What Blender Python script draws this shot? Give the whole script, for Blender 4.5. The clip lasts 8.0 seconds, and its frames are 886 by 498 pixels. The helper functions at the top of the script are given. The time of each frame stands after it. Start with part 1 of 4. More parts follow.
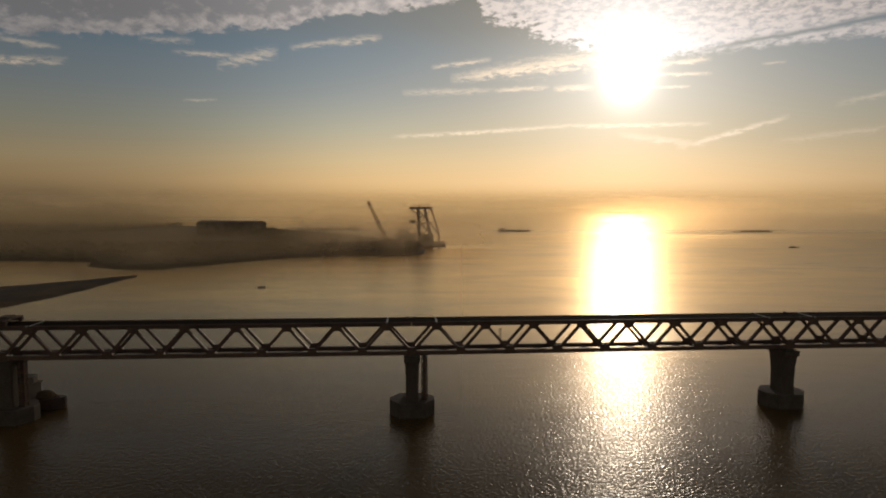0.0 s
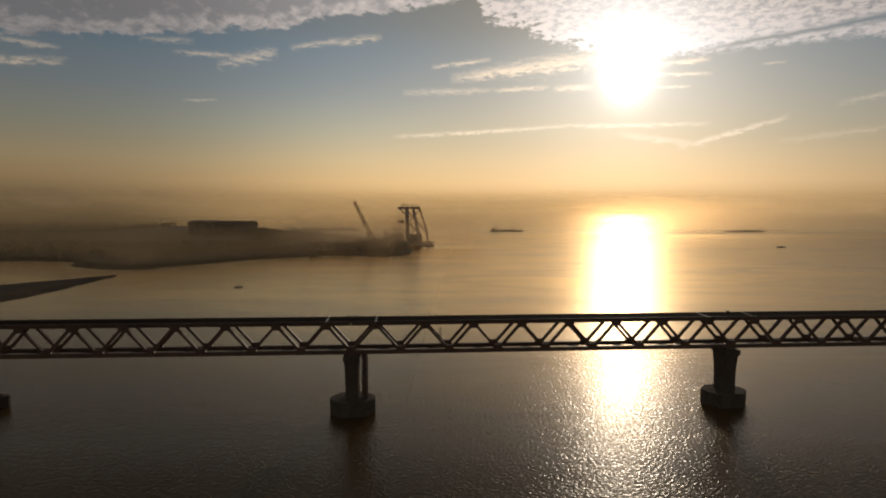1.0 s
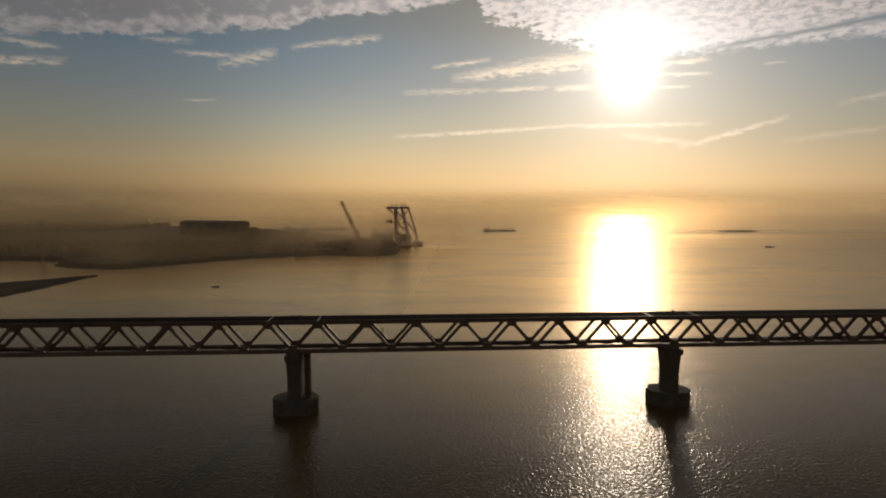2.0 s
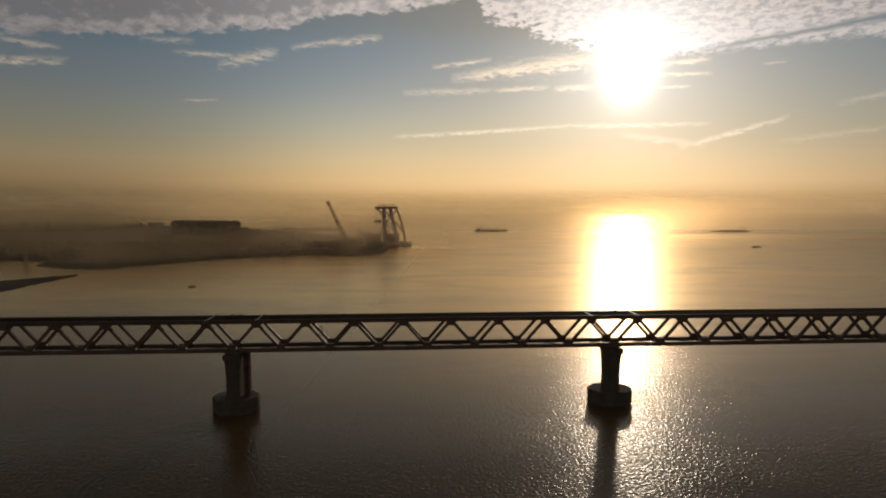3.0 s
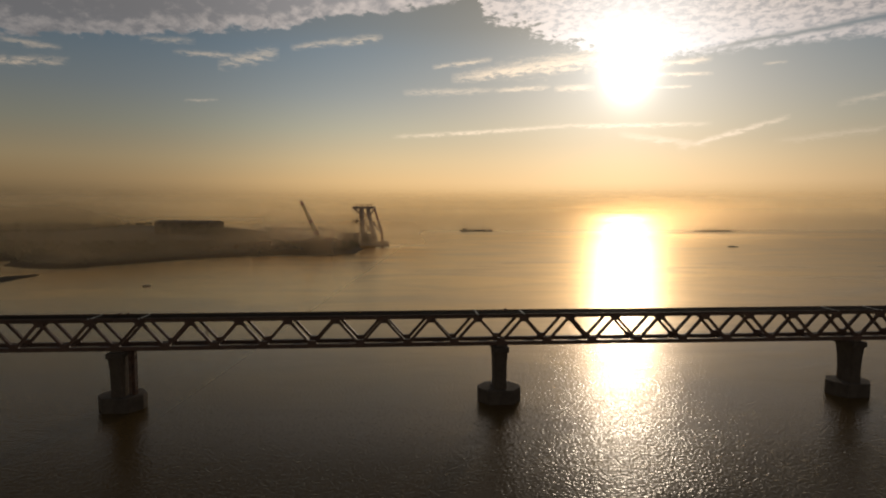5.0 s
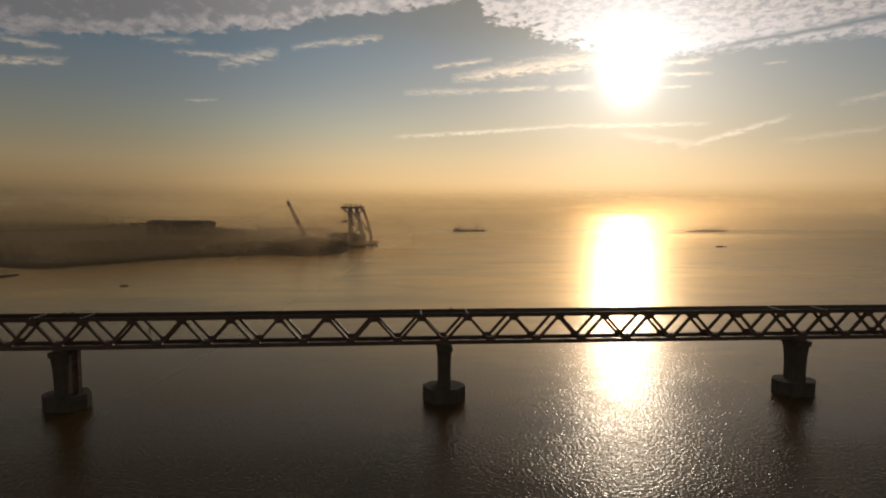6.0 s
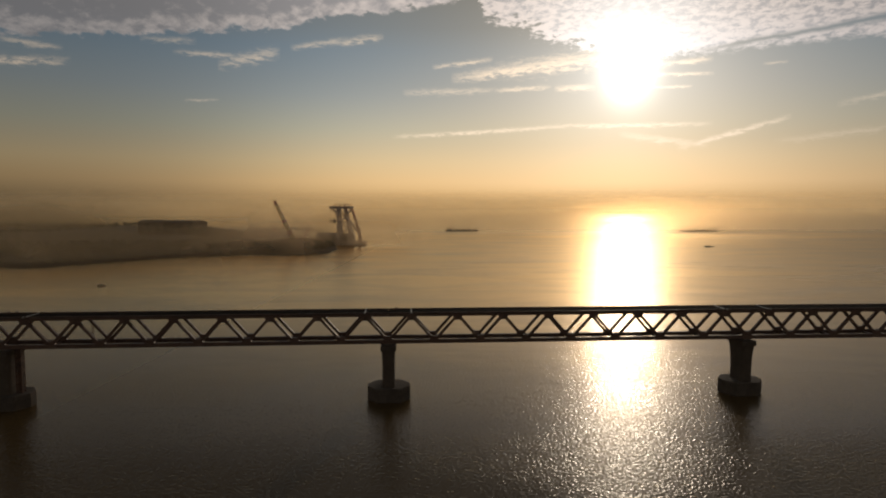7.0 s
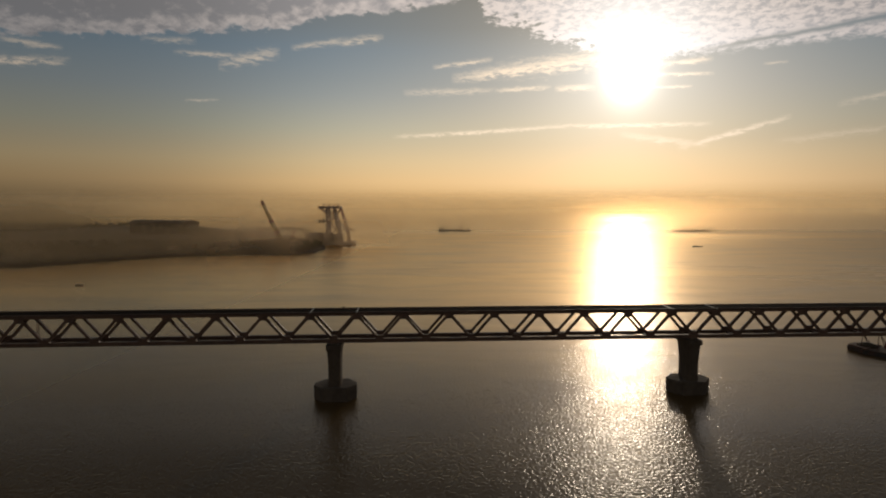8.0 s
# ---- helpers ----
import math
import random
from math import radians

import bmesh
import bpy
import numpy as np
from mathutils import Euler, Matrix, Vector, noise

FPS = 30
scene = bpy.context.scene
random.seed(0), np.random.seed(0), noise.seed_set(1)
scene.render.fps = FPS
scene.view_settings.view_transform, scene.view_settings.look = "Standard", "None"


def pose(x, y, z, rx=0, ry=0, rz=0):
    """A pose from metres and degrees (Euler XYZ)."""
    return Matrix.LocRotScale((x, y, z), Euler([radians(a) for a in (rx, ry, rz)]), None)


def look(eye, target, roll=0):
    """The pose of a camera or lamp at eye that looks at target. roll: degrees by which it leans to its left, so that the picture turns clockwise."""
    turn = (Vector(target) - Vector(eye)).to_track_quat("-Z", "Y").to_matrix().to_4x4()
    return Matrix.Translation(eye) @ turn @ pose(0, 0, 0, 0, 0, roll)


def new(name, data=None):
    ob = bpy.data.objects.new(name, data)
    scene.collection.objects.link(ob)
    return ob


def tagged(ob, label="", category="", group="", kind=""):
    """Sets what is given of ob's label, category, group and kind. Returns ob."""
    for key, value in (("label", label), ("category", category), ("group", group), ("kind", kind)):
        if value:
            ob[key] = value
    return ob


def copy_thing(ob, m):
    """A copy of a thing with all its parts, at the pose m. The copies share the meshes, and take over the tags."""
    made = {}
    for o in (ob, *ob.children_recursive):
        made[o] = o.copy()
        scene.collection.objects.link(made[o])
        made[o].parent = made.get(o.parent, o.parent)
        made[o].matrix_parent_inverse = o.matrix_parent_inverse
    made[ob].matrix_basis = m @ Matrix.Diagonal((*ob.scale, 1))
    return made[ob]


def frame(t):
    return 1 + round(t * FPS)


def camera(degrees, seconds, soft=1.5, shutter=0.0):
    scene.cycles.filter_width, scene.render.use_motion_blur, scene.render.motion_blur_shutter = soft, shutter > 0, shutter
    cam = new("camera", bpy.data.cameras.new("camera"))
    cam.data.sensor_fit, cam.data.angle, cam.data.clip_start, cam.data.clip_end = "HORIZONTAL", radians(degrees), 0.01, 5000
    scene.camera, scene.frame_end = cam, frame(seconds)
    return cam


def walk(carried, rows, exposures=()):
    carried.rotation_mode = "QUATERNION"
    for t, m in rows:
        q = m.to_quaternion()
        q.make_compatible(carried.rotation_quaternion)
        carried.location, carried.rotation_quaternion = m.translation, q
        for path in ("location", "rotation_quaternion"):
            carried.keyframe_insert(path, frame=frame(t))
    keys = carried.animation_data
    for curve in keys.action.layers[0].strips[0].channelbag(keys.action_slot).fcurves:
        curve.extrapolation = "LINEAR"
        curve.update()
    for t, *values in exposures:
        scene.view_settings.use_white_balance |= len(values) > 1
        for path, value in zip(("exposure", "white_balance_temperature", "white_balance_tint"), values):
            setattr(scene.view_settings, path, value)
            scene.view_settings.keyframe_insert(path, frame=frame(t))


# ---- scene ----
cam = camera(73.0, 8.0, soft=2.0)

# ---- the flight: a sideways slide along the river, sinking slightly ----
TILT = 90 - 4.262
PATH = [
    (0.0, -1.10), (0.5, 10.56), (1.0, 22.13), (1.5, 32.88), (3.0, 68.37), (3.5, 78.94), (4.0, 90.65), (4.5, 102.13),
    (6.0, 136.55), (6.5, 147.21), (7.0, 159.41), (7.5, 170.14), (8.0, 181.65),
]
walk(cam, [(t, pose(x, -0.642 * t, 81.106 - 0.133 * t, TILT, 0, 0.017 * t)) for t, x in PATH])

# ---- light: one low sun over the river, hazy evening sky with a broken cloud layer ----
SUN_AZ, SUN_EL = 16.8, 12.3
SUN_WAY = Vector((math.sin(radians(SUN_AZ)) * math.cos(radians(SUN_EL)), math.cos(radians(SUN_AZ)) * math.cos(radians(SUN_EL)), math.sin(radians(SUN_EL))))
sun_data = bpy.data.lights.new("sun", "SUN")
sun_data.energy, sun_data.angle, sun_data.color = 0.36, radians(2.5), (1.0, 0.82, 0.62)
sun = new("sun", sun_data)
sun.matrix_world = look(SUN_WAY * 300, (0, 0, 0))


class Graph:
    """Short hand for the nodes of one material or world."""

    def __init__(self, tree):
        self.tree = tree
        tree.nodes.clear()

    def node(self, kind, **props):
        n = self.tree.nodes.new(kind)
        for key, value in props.items():
            setattr(n, key, value)
        return n

    def put(self, socket, value):
        if isinstance(value, bpy.types.NodeSocket):
            self.tree.links.new(value, socket)
        elif isinstance(value, (tuple, list)) and len(value) == 3 and socket.type == "RGBA":
            socket.default_value = (*value, 1)
        else:
            socket.default_value = value

    def math(self, op, *args, clamp=False):
        n = self.node("ShaderNodeMath", operation=op, use_clamp=clamp)
        for i, a in enumerate(args):
            self.put(n.inputs[i], a)
        return n.outputs[0]

    def vec(self, op, *args):
        n = self.node("ShaderNodeVectorMath", operation=op)
        for i, a in enumerate(args):
            self.put(n.inputs[i], a)
        return n.outputs["Value"] if op in ("DOT_PRODUCT", "LENGTH") else n.outputs[0]

    def mix(self, fac, a, b, blend="MIX"):
        n = self.node("ShaderNodeMix", data_type="RGBA", blend_type=blend)
        self.put(n.inputs[0], fac)
        self.put(n.inputs[6], a)
        self.put(n.inputs[7], b)
        return n.outputs[2]

    def ramp(self, fac, stops, smooth=False):
        n = self.node("ShaderNodeValToRGB")
        n.color_ramp.interpolation = "EASE" if smooth else "LINEAR"
        while len(n.color_ramp.elements) < len(stops):
            n.color_ramp.elements.new(0.5)
        for e, (at, c) in zip(n.color_ramp.elements, sorted(stops)):
            e.position = at
            e.color = (*c, 1) if isinstance(c, (tuple, list)) else (c, c, c, 1)
        self.put(n.inputs[0], fac)
        return n.outputs[0]

    def span(self, value, lo, hi, to_lo=0.0, to_hi=1.0, smooth=False):
        n = self.node("ShaderNodeMapRange", interpolation_type="SMOOTHSTEP" if smooth else "LINEAR")
        for i, a in enumerate((value, lo, hi, to_lo, to_hi)):
            self.put(n.inputs[i], a)
        return n.outputs[0]

    def noise(self, vector, scale, detail=4.0, rough=0.55, distortion=0.0):
        n = self.node("ShaderNodeTexNoise")
        self.put(n.inputs["Vector"], vector)
        for key, a in (("Scale", scale), ("Detail", detail), ("Roughness", rough), ("Distortion", distortion)):
            self.put(n.inputs[key], a)
        return n.outputs["Fac"]

    def scaled(self, vector, s):
        return self.vec("MULTIPLY", vector, s)

    def combine(self, x, y, z):
        n = self.node("ShaderNodeCombineXYZ")
        for i, a in enumerate((x, y, z)):
            self.put(n.inputs[i], a)
        return n.outputs[0]


def build_world():
    world = bpy.data.worlds.new("evening_sky")
    scene.world = world
    world.use_nodes = True
    g = Graph(world.node_tree)
    way = g.vec("NORMALIZE", g.node("ShaderNodeTexCoord").outputs["Generated"])
    sep = g.node("ShaderNodeSeparateXYZ")
    g.put(sep.inputs[0], way)
    x, y, z = sep.outputs
    el = g.math("MULTIPLY", g.math("ARCSINE", z), 180 / math.pi)
    az = g.math("MULTIPLY", g.math("ARCTAN2", x, y), 180 / math.pi)
    off = g.math("MULTIPLY", g.math("ARCCOSINE", g.math("MINIMUM", g.vec("DOT_PRODUCT", way, tuple(SUN_WAY)), 1.0)), 180 / math.pi)

    sky = g.node("ShaderNodeTexSky", sky_type="NISHITA", sun_disc=False, sun_elevation=radians(SUN_EL), sun_rotation=radians(SUN_AZ),
                 air_density=1.2, dust_density=2.0, ozone_density=1.5)
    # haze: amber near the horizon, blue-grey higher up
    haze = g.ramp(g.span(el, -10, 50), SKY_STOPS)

    side = g.math("DIVIDE", g.vec("DOT_PRODUCT", g.combine(x, y, 0.0), (math.sin(radians(SUN_AZ)), math.cos(radians(SUN_AZ)), 0)), g.math("MAXIMUM", g.math("SQRT", g.math("SUBTRACT", 1.0, g.math("MULTIPLY", z, z))), 0.05))
    glowing = g.math("EXPONENT", g.math("MULTIPLY", g.math("POWER", g.math("DIVIDE", g.math("ADD", az, 9.0), 13.0), 2.0), -1.0))
    lift = g.math("ADD", 1.0, g.math("MULTIPLY", glowing, g.span(el, 5, 13, 0.80, 0.45, True)))
    dusk = g.span(side, -0.5, 0.75, BEHIND, 1.0, True)
    murk = g.math("MULTIPLY", g.span(az, -16, -38, 0, 0.6, True), g.span(el, 4.5, 0.0, 0, 1, True))
    haze = g.mix(murk, haze, (0.05, 0.04, 0.025))
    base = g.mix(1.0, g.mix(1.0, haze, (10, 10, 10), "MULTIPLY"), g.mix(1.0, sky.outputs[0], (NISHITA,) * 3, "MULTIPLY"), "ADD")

    # glare round the sun, which stands behind thin cloud; drawn out upright
    lean = g.math("MULTIPLY", g.math("SUBTRACT", az, SUN_AZ), 0.977)
    drop = g.math("SUBTRACT", el, SUN_EL - 0.25)
    blob = g.math("SQRT", g.math("ADD", g.math("POWER", g.math("DIVIDE", lean, 0.92), 2.0), g.math("POWER", g.math("DIVIDE", drop, 1.2), 2.0)))
    core = g.math("MULTIPLY", g.math("EXPONENT", g.math("MULTIPLY", g.math("POWER", g.math("DIVIDE", blob, 1.15), 1.3), -1.0)), CORE)
    near = g.math("MULTIPLY", g.math("EXPONENT", g.math("DIVIDE", off, -3.9)), NEAR)
    wide = g.math("MULTIPLY", g.math("EXPONENT", g.math("DIVIDE", off, -18.0)), WIDE * 10)

    # two sheets of altocumulus: a soft folded one, and a finely rippled one round the sun
    def lower_edge(stops):
        return g.math("MULTIPLY", g.ramp(g.span(az, -60, 60), [((p + 60) / 120, e / 25) for p, e in stops]), 25.0)

    def around(sx, sy, turn=0.0):
        c, k = math.cos(radians(turn)), math.sin(radians(turn))
        u, v = g.math("MULTIPLY", az, sx), g.math("MULTIPLY", el, sy)
        return g.combine(g.math("ADD", g.math("MULTIPLY", u, c), g.math("MULTIPLY", v, k)), g.math("SUBTRACT", g.math("MULTIPLY", v, c), g.math("MULTIPLY", u, k)), 0.0)

    def less_half(value, gain):
        return g.math("MULTIPLY", g.math("SUBTRACT", value, 0.5), gain)

    folds = g.noise(around(0.62, 1.0, 35), 1.0, 5, 0.6, 0.25)
    lumps = g.noise(around(0.8, 1.5), 0.75, 5, 0.6, 0.3)
    rise_soft = g.math("SUBTRACT", el, lower_edge([(-60, 12.0), (-36, 12.75), (-27, 13.8), (-22.7, 14.5), (-16.1, 15.35), (-13.2, 15.7), (-11.6, 16.4), (-8.6, 16.9), (-4.4, 17.3), (-1.3, 17.8), (2.4, 18.5), (5, 22.0), (60, 24.0)]))
    thick_soft = g.math("ADD", rise_soft, g.math("ADD", less_half(lumps, 2.0), less_half(folds, 1.2)))
    cover_soft = g.span(thick_soft, -0.1, 0.34, 0, 1, True)
    body_soft = g.span(g.math("ADD", g.math("MULTIPLY", rise_soft, 0.30), less_half(folds, 2.8)), -0.3, 0.65, 0, 1, True)

    ripple = g.noise(around(1.15, 2.6, -14), 1.0, 4, 0.65, 0.3)
    patch = g.noise(around(0.22, 0.5, -14), 1.0, 4, 0.6, 0.4)
    rise_fine = g.math("SUBTRACT", el, lower_edge([(-60, 24.0), (0, 22.0), (3.0, 18.6), (3.8, 16.9), (5, 16.2), (8.2, 15.4), (11.3, 14.3), (13.8, 13.4), (16.8, 12.5), (20, 12.7), (25.5, 12.85), (33.4, 12.6), (36, 12.4), (60, 12.0)]))
    thick_fine = g.math("ADD", rise_fine, g.math("ADD", less_half(ripple, g.span(az, 10, 24, 5.0, 1.6)), less_half(patch, g.span(az, 10, 24, 2.5, 1.0))))
    cover_fine = g.math("MULTIPLY", g.span(thick_fine, -0.15, 0.7, 0, 1, True), g.span(rise_fine, -1.2, 0.1, 0, 1, True))
    body_fine = g.span(g.math("ADD", g.math("MULTIPLY", rise_fine, 0.08), less_half(ripple, -3.2)), -0.15, 0.7, 0, 1, True)
    # a blue cleft through the layer
    cleft = g.math("SUBTRACT", el, g.span(az, 23, 36, 13.15, 13.95))
    cleft = g.math("EXPONENT", g.math("MULTIPLY", g.math("POWER", g.math("DIVIDE", g.math("ADD", cleft, less_half(patch, 0.9)), g.span(az, 24, 36, 0.14, 0.3)), 2.0), -1.0))
    cleft = g.math("MULTIPLY", cleft, g.span(az, 21, 26, 0, 1.0, True))
    cover_fine = g.math("MULTIPLY", cover_fine, g.math("SUBTRACT", 1.0, cleft))
    cover = g.math("MAXIMUM", cover_soft, cover_fine)
    body = g.mix(g.span(az, 1.5, 4.0, 0, 1, True), g.combine(body_soft, body_soft, body_soft), g.combine(body_fine, body_fine, body_fine))

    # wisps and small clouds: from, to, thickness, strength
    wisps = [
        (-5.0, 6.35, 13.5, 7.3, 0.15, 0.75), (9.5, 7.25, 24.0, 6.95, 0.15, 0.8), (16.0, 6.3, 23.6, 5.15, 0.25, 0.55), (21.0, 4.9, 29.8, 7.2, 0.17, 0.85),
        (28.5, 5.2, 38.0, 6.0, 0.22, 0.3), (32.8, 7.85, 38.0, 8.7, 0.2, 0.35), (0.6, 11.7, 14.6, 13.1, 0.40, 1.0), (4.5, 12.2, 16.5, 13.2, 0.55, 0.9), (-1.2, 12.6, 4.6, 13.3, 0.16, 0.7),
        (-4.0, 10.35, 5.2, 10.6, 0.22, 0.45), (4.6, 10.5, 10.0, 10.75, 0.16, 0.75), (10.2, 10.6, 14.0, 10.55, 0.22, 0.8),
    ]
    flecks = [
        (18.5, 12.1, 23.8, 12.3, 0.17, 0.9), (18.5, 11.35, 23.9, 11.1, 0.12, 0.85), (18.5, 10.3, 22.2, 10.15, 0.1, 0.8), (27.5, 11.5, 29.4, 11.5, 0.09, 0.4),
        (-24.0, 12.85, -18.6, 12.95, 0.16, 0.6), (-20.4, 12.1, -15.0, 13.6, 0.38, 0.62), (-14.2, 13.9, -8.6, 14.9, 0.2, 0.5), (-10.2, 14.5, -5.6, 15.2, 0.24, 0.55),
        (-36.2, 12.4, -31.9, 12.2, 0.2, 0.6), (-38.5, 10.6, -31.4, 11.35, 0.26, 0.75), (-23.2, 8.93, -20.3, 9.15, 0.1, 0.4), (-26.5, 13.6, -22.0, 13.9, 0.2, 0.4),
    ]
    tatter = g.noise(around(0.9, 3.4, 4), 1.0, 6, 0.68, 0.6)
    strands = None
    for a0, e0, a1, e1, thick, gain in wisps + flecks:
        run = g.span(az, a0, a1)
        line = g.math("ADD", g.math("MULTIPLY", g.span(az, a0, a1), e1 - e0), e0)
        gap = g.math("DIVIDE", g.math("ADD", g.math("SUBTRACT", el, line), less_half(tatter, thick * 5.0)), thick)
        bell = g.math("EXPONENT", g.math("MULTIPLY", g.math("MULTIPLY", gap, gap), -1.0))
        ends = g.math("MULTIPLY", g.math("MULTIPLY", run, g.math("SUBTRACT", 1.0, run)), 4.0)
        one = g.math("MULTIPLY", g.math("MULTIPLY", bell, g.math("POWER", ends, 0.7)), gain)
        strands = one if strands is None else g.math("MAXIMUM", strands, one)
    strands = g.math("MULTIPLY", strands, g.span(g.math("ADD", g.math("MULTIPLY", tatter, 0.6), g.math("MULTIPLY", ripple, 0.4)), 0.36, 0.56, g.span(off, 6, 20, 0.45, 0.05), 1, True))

    lit = g.math("EXPONENT", g.math("DIVIDE", off, -14.0))
    cloud = g.mix(body, CLOUD_EDGE, CLOUD_BODY)
    cloud = g.mix(1.0, cloud, g.mix(lit, (0.45, 0.47, 0.5), (2.3, 2.15, 2.05)), "MULTIPLY")
    # thin cloud shines through beside the sun
    cloud = g.mix(g.math("EXPONENT", g.math("DIVIDE", off, -4.5)), cloud, (13, 12.3, 11.4))
    wisp_colour = g.mix(1.0, (5.6, 4.5, 3.4), g.mix(lit, (0.75, 0.76, 0.78), (2.6, 2.4, 2.0)), "MULTIPLY")
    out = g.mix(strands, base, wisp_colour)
    out = g.mix(g.math("MULTIPLY", cover, g.span(el, 17.5, 27, 0.92, 0.15, True)), out, cloud)
    out = g.mix(1.0, out, g.combine(dusk, dusk, dusk), "MULTIPLY")
    # the sky is brightened about azimuth -9, left of the sun, most of all low down
    out = g.mix(1.0, out, g.combine(lift, lift, lift), "MULTIPLY")
    glow = g.mix(1.0, g.mix(1.0, g.combine(core, core, core), (10, 9.4, 8.2), "MULTIPLY"), g.mix(1.0, g.combine(near, near, near), (10, 9.6, 9.0), "MULTIPLY"), "ADD")
    glow = g.mix(1.0, glow, g.mix(1.0, g.combine(wide, wide, wide), g.ramp(g.span(el, -2, 16), ((0.0, (0.46, 0.33, 0.20)), (0.06, (0.48, 0.345, 0.21)), (0.13, (0.62, 0.46, 0.29)), (0.22, (0.82, 0.67, 0.52)), (0.42, (0.36, 0.385, 0.41)), (0.58, (0.25, 0.32, 0.39)), (0.8, (0.165, 0.24, 0.325)), (1.0, (0.07, 0.09, 0.11)))), "MULTIPLY"), "ADD")
    out = g.mix(1.0, out, glow, "ADD")
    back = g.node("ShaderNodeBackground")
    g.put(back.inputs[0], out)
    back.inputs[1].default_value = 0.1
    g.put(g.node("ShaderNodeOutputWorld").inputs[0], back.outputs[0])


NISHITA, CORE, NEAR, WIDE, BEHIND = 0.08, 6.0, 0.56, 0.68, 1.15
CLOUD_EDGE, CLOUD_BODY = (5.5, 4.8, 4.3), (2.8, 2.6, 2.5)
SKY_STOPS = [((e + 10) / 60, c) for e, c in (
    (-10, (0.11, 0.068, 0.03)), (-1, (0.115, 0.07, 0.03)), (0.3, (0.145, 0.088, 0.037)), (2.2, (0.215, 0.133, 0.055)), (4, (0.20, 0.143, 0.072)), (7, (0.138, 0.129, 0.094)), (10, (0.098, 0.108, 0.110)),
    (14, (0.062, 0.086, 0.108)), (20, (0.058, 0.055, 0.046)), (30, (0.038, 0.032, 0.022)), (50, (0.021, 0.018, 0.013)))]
build_world()


# ---- materials ----
def surface(name, base, rough=0.7, metal=0.0, grain=3.0, patch=0.2, vary=0.25, bump=0.02, tint=None, per_piece=0.0, gloss=0.5):
    """Principled surface with colour variation at two scales, in metres, and a fine relief."""
    m = bpy.data.materials.new(name)
    m.use_nodes = True
    g = Graph(m.node_tree)
    place = g.node("ShaderNodeTexCoord").outputs["Object"]
    fine, broad = g.noise(place, grain, 6, 0.6), g.noise(place, patch, 4, 0.6, 0.5)
    worn = tint if tint else tuple(c * (1 - vary) for c in base)
    colour = g.mix(g.span(broad, 0.38, 0.66, 0, 1, True), base, worn)
    shade = g.span(fine, 0.25, 0.75, 1 - vary, 1 + vary)
    if per_piece:
        shade = g.math("MULTIPLY", shade, g.span(g.node("ShaderNodeObjectInfo").outputs["Random"], 0, 1, 1 - per_piece, 1 + per_piece))
    colour = g.mix(1.0, colour, g.combine(shade, shade, shade), "MULTIPLY")
    b = g.node("ShaderNodeBsdfPrincipled")
    g.put(b.inputs["Base Color"], colour)
    g.put(b.inputs["Roughness"], g.span(fine, 0.3, 0.7, max(rough - 0.12, 0.05), min(rough + 0.12, 1)))
    b.inputs["Metallic"].default_value = metal
    b.inputs["Specular IOR Level"].default_value = gloss
    relief = g.node("ShaderNodeBump")
    relief.inputs["Strength"].default_value = 0.6
    relief.inputs["Distance"].default_value = bump
    g.put(relief.inputs["Height"], fine)
    g.put(b.inputs["Normal"], relief.outputs[0])
    g.put(g.node("ShaderNodeOutputMaterial").inputs[0], b.outputs[0])
    return m


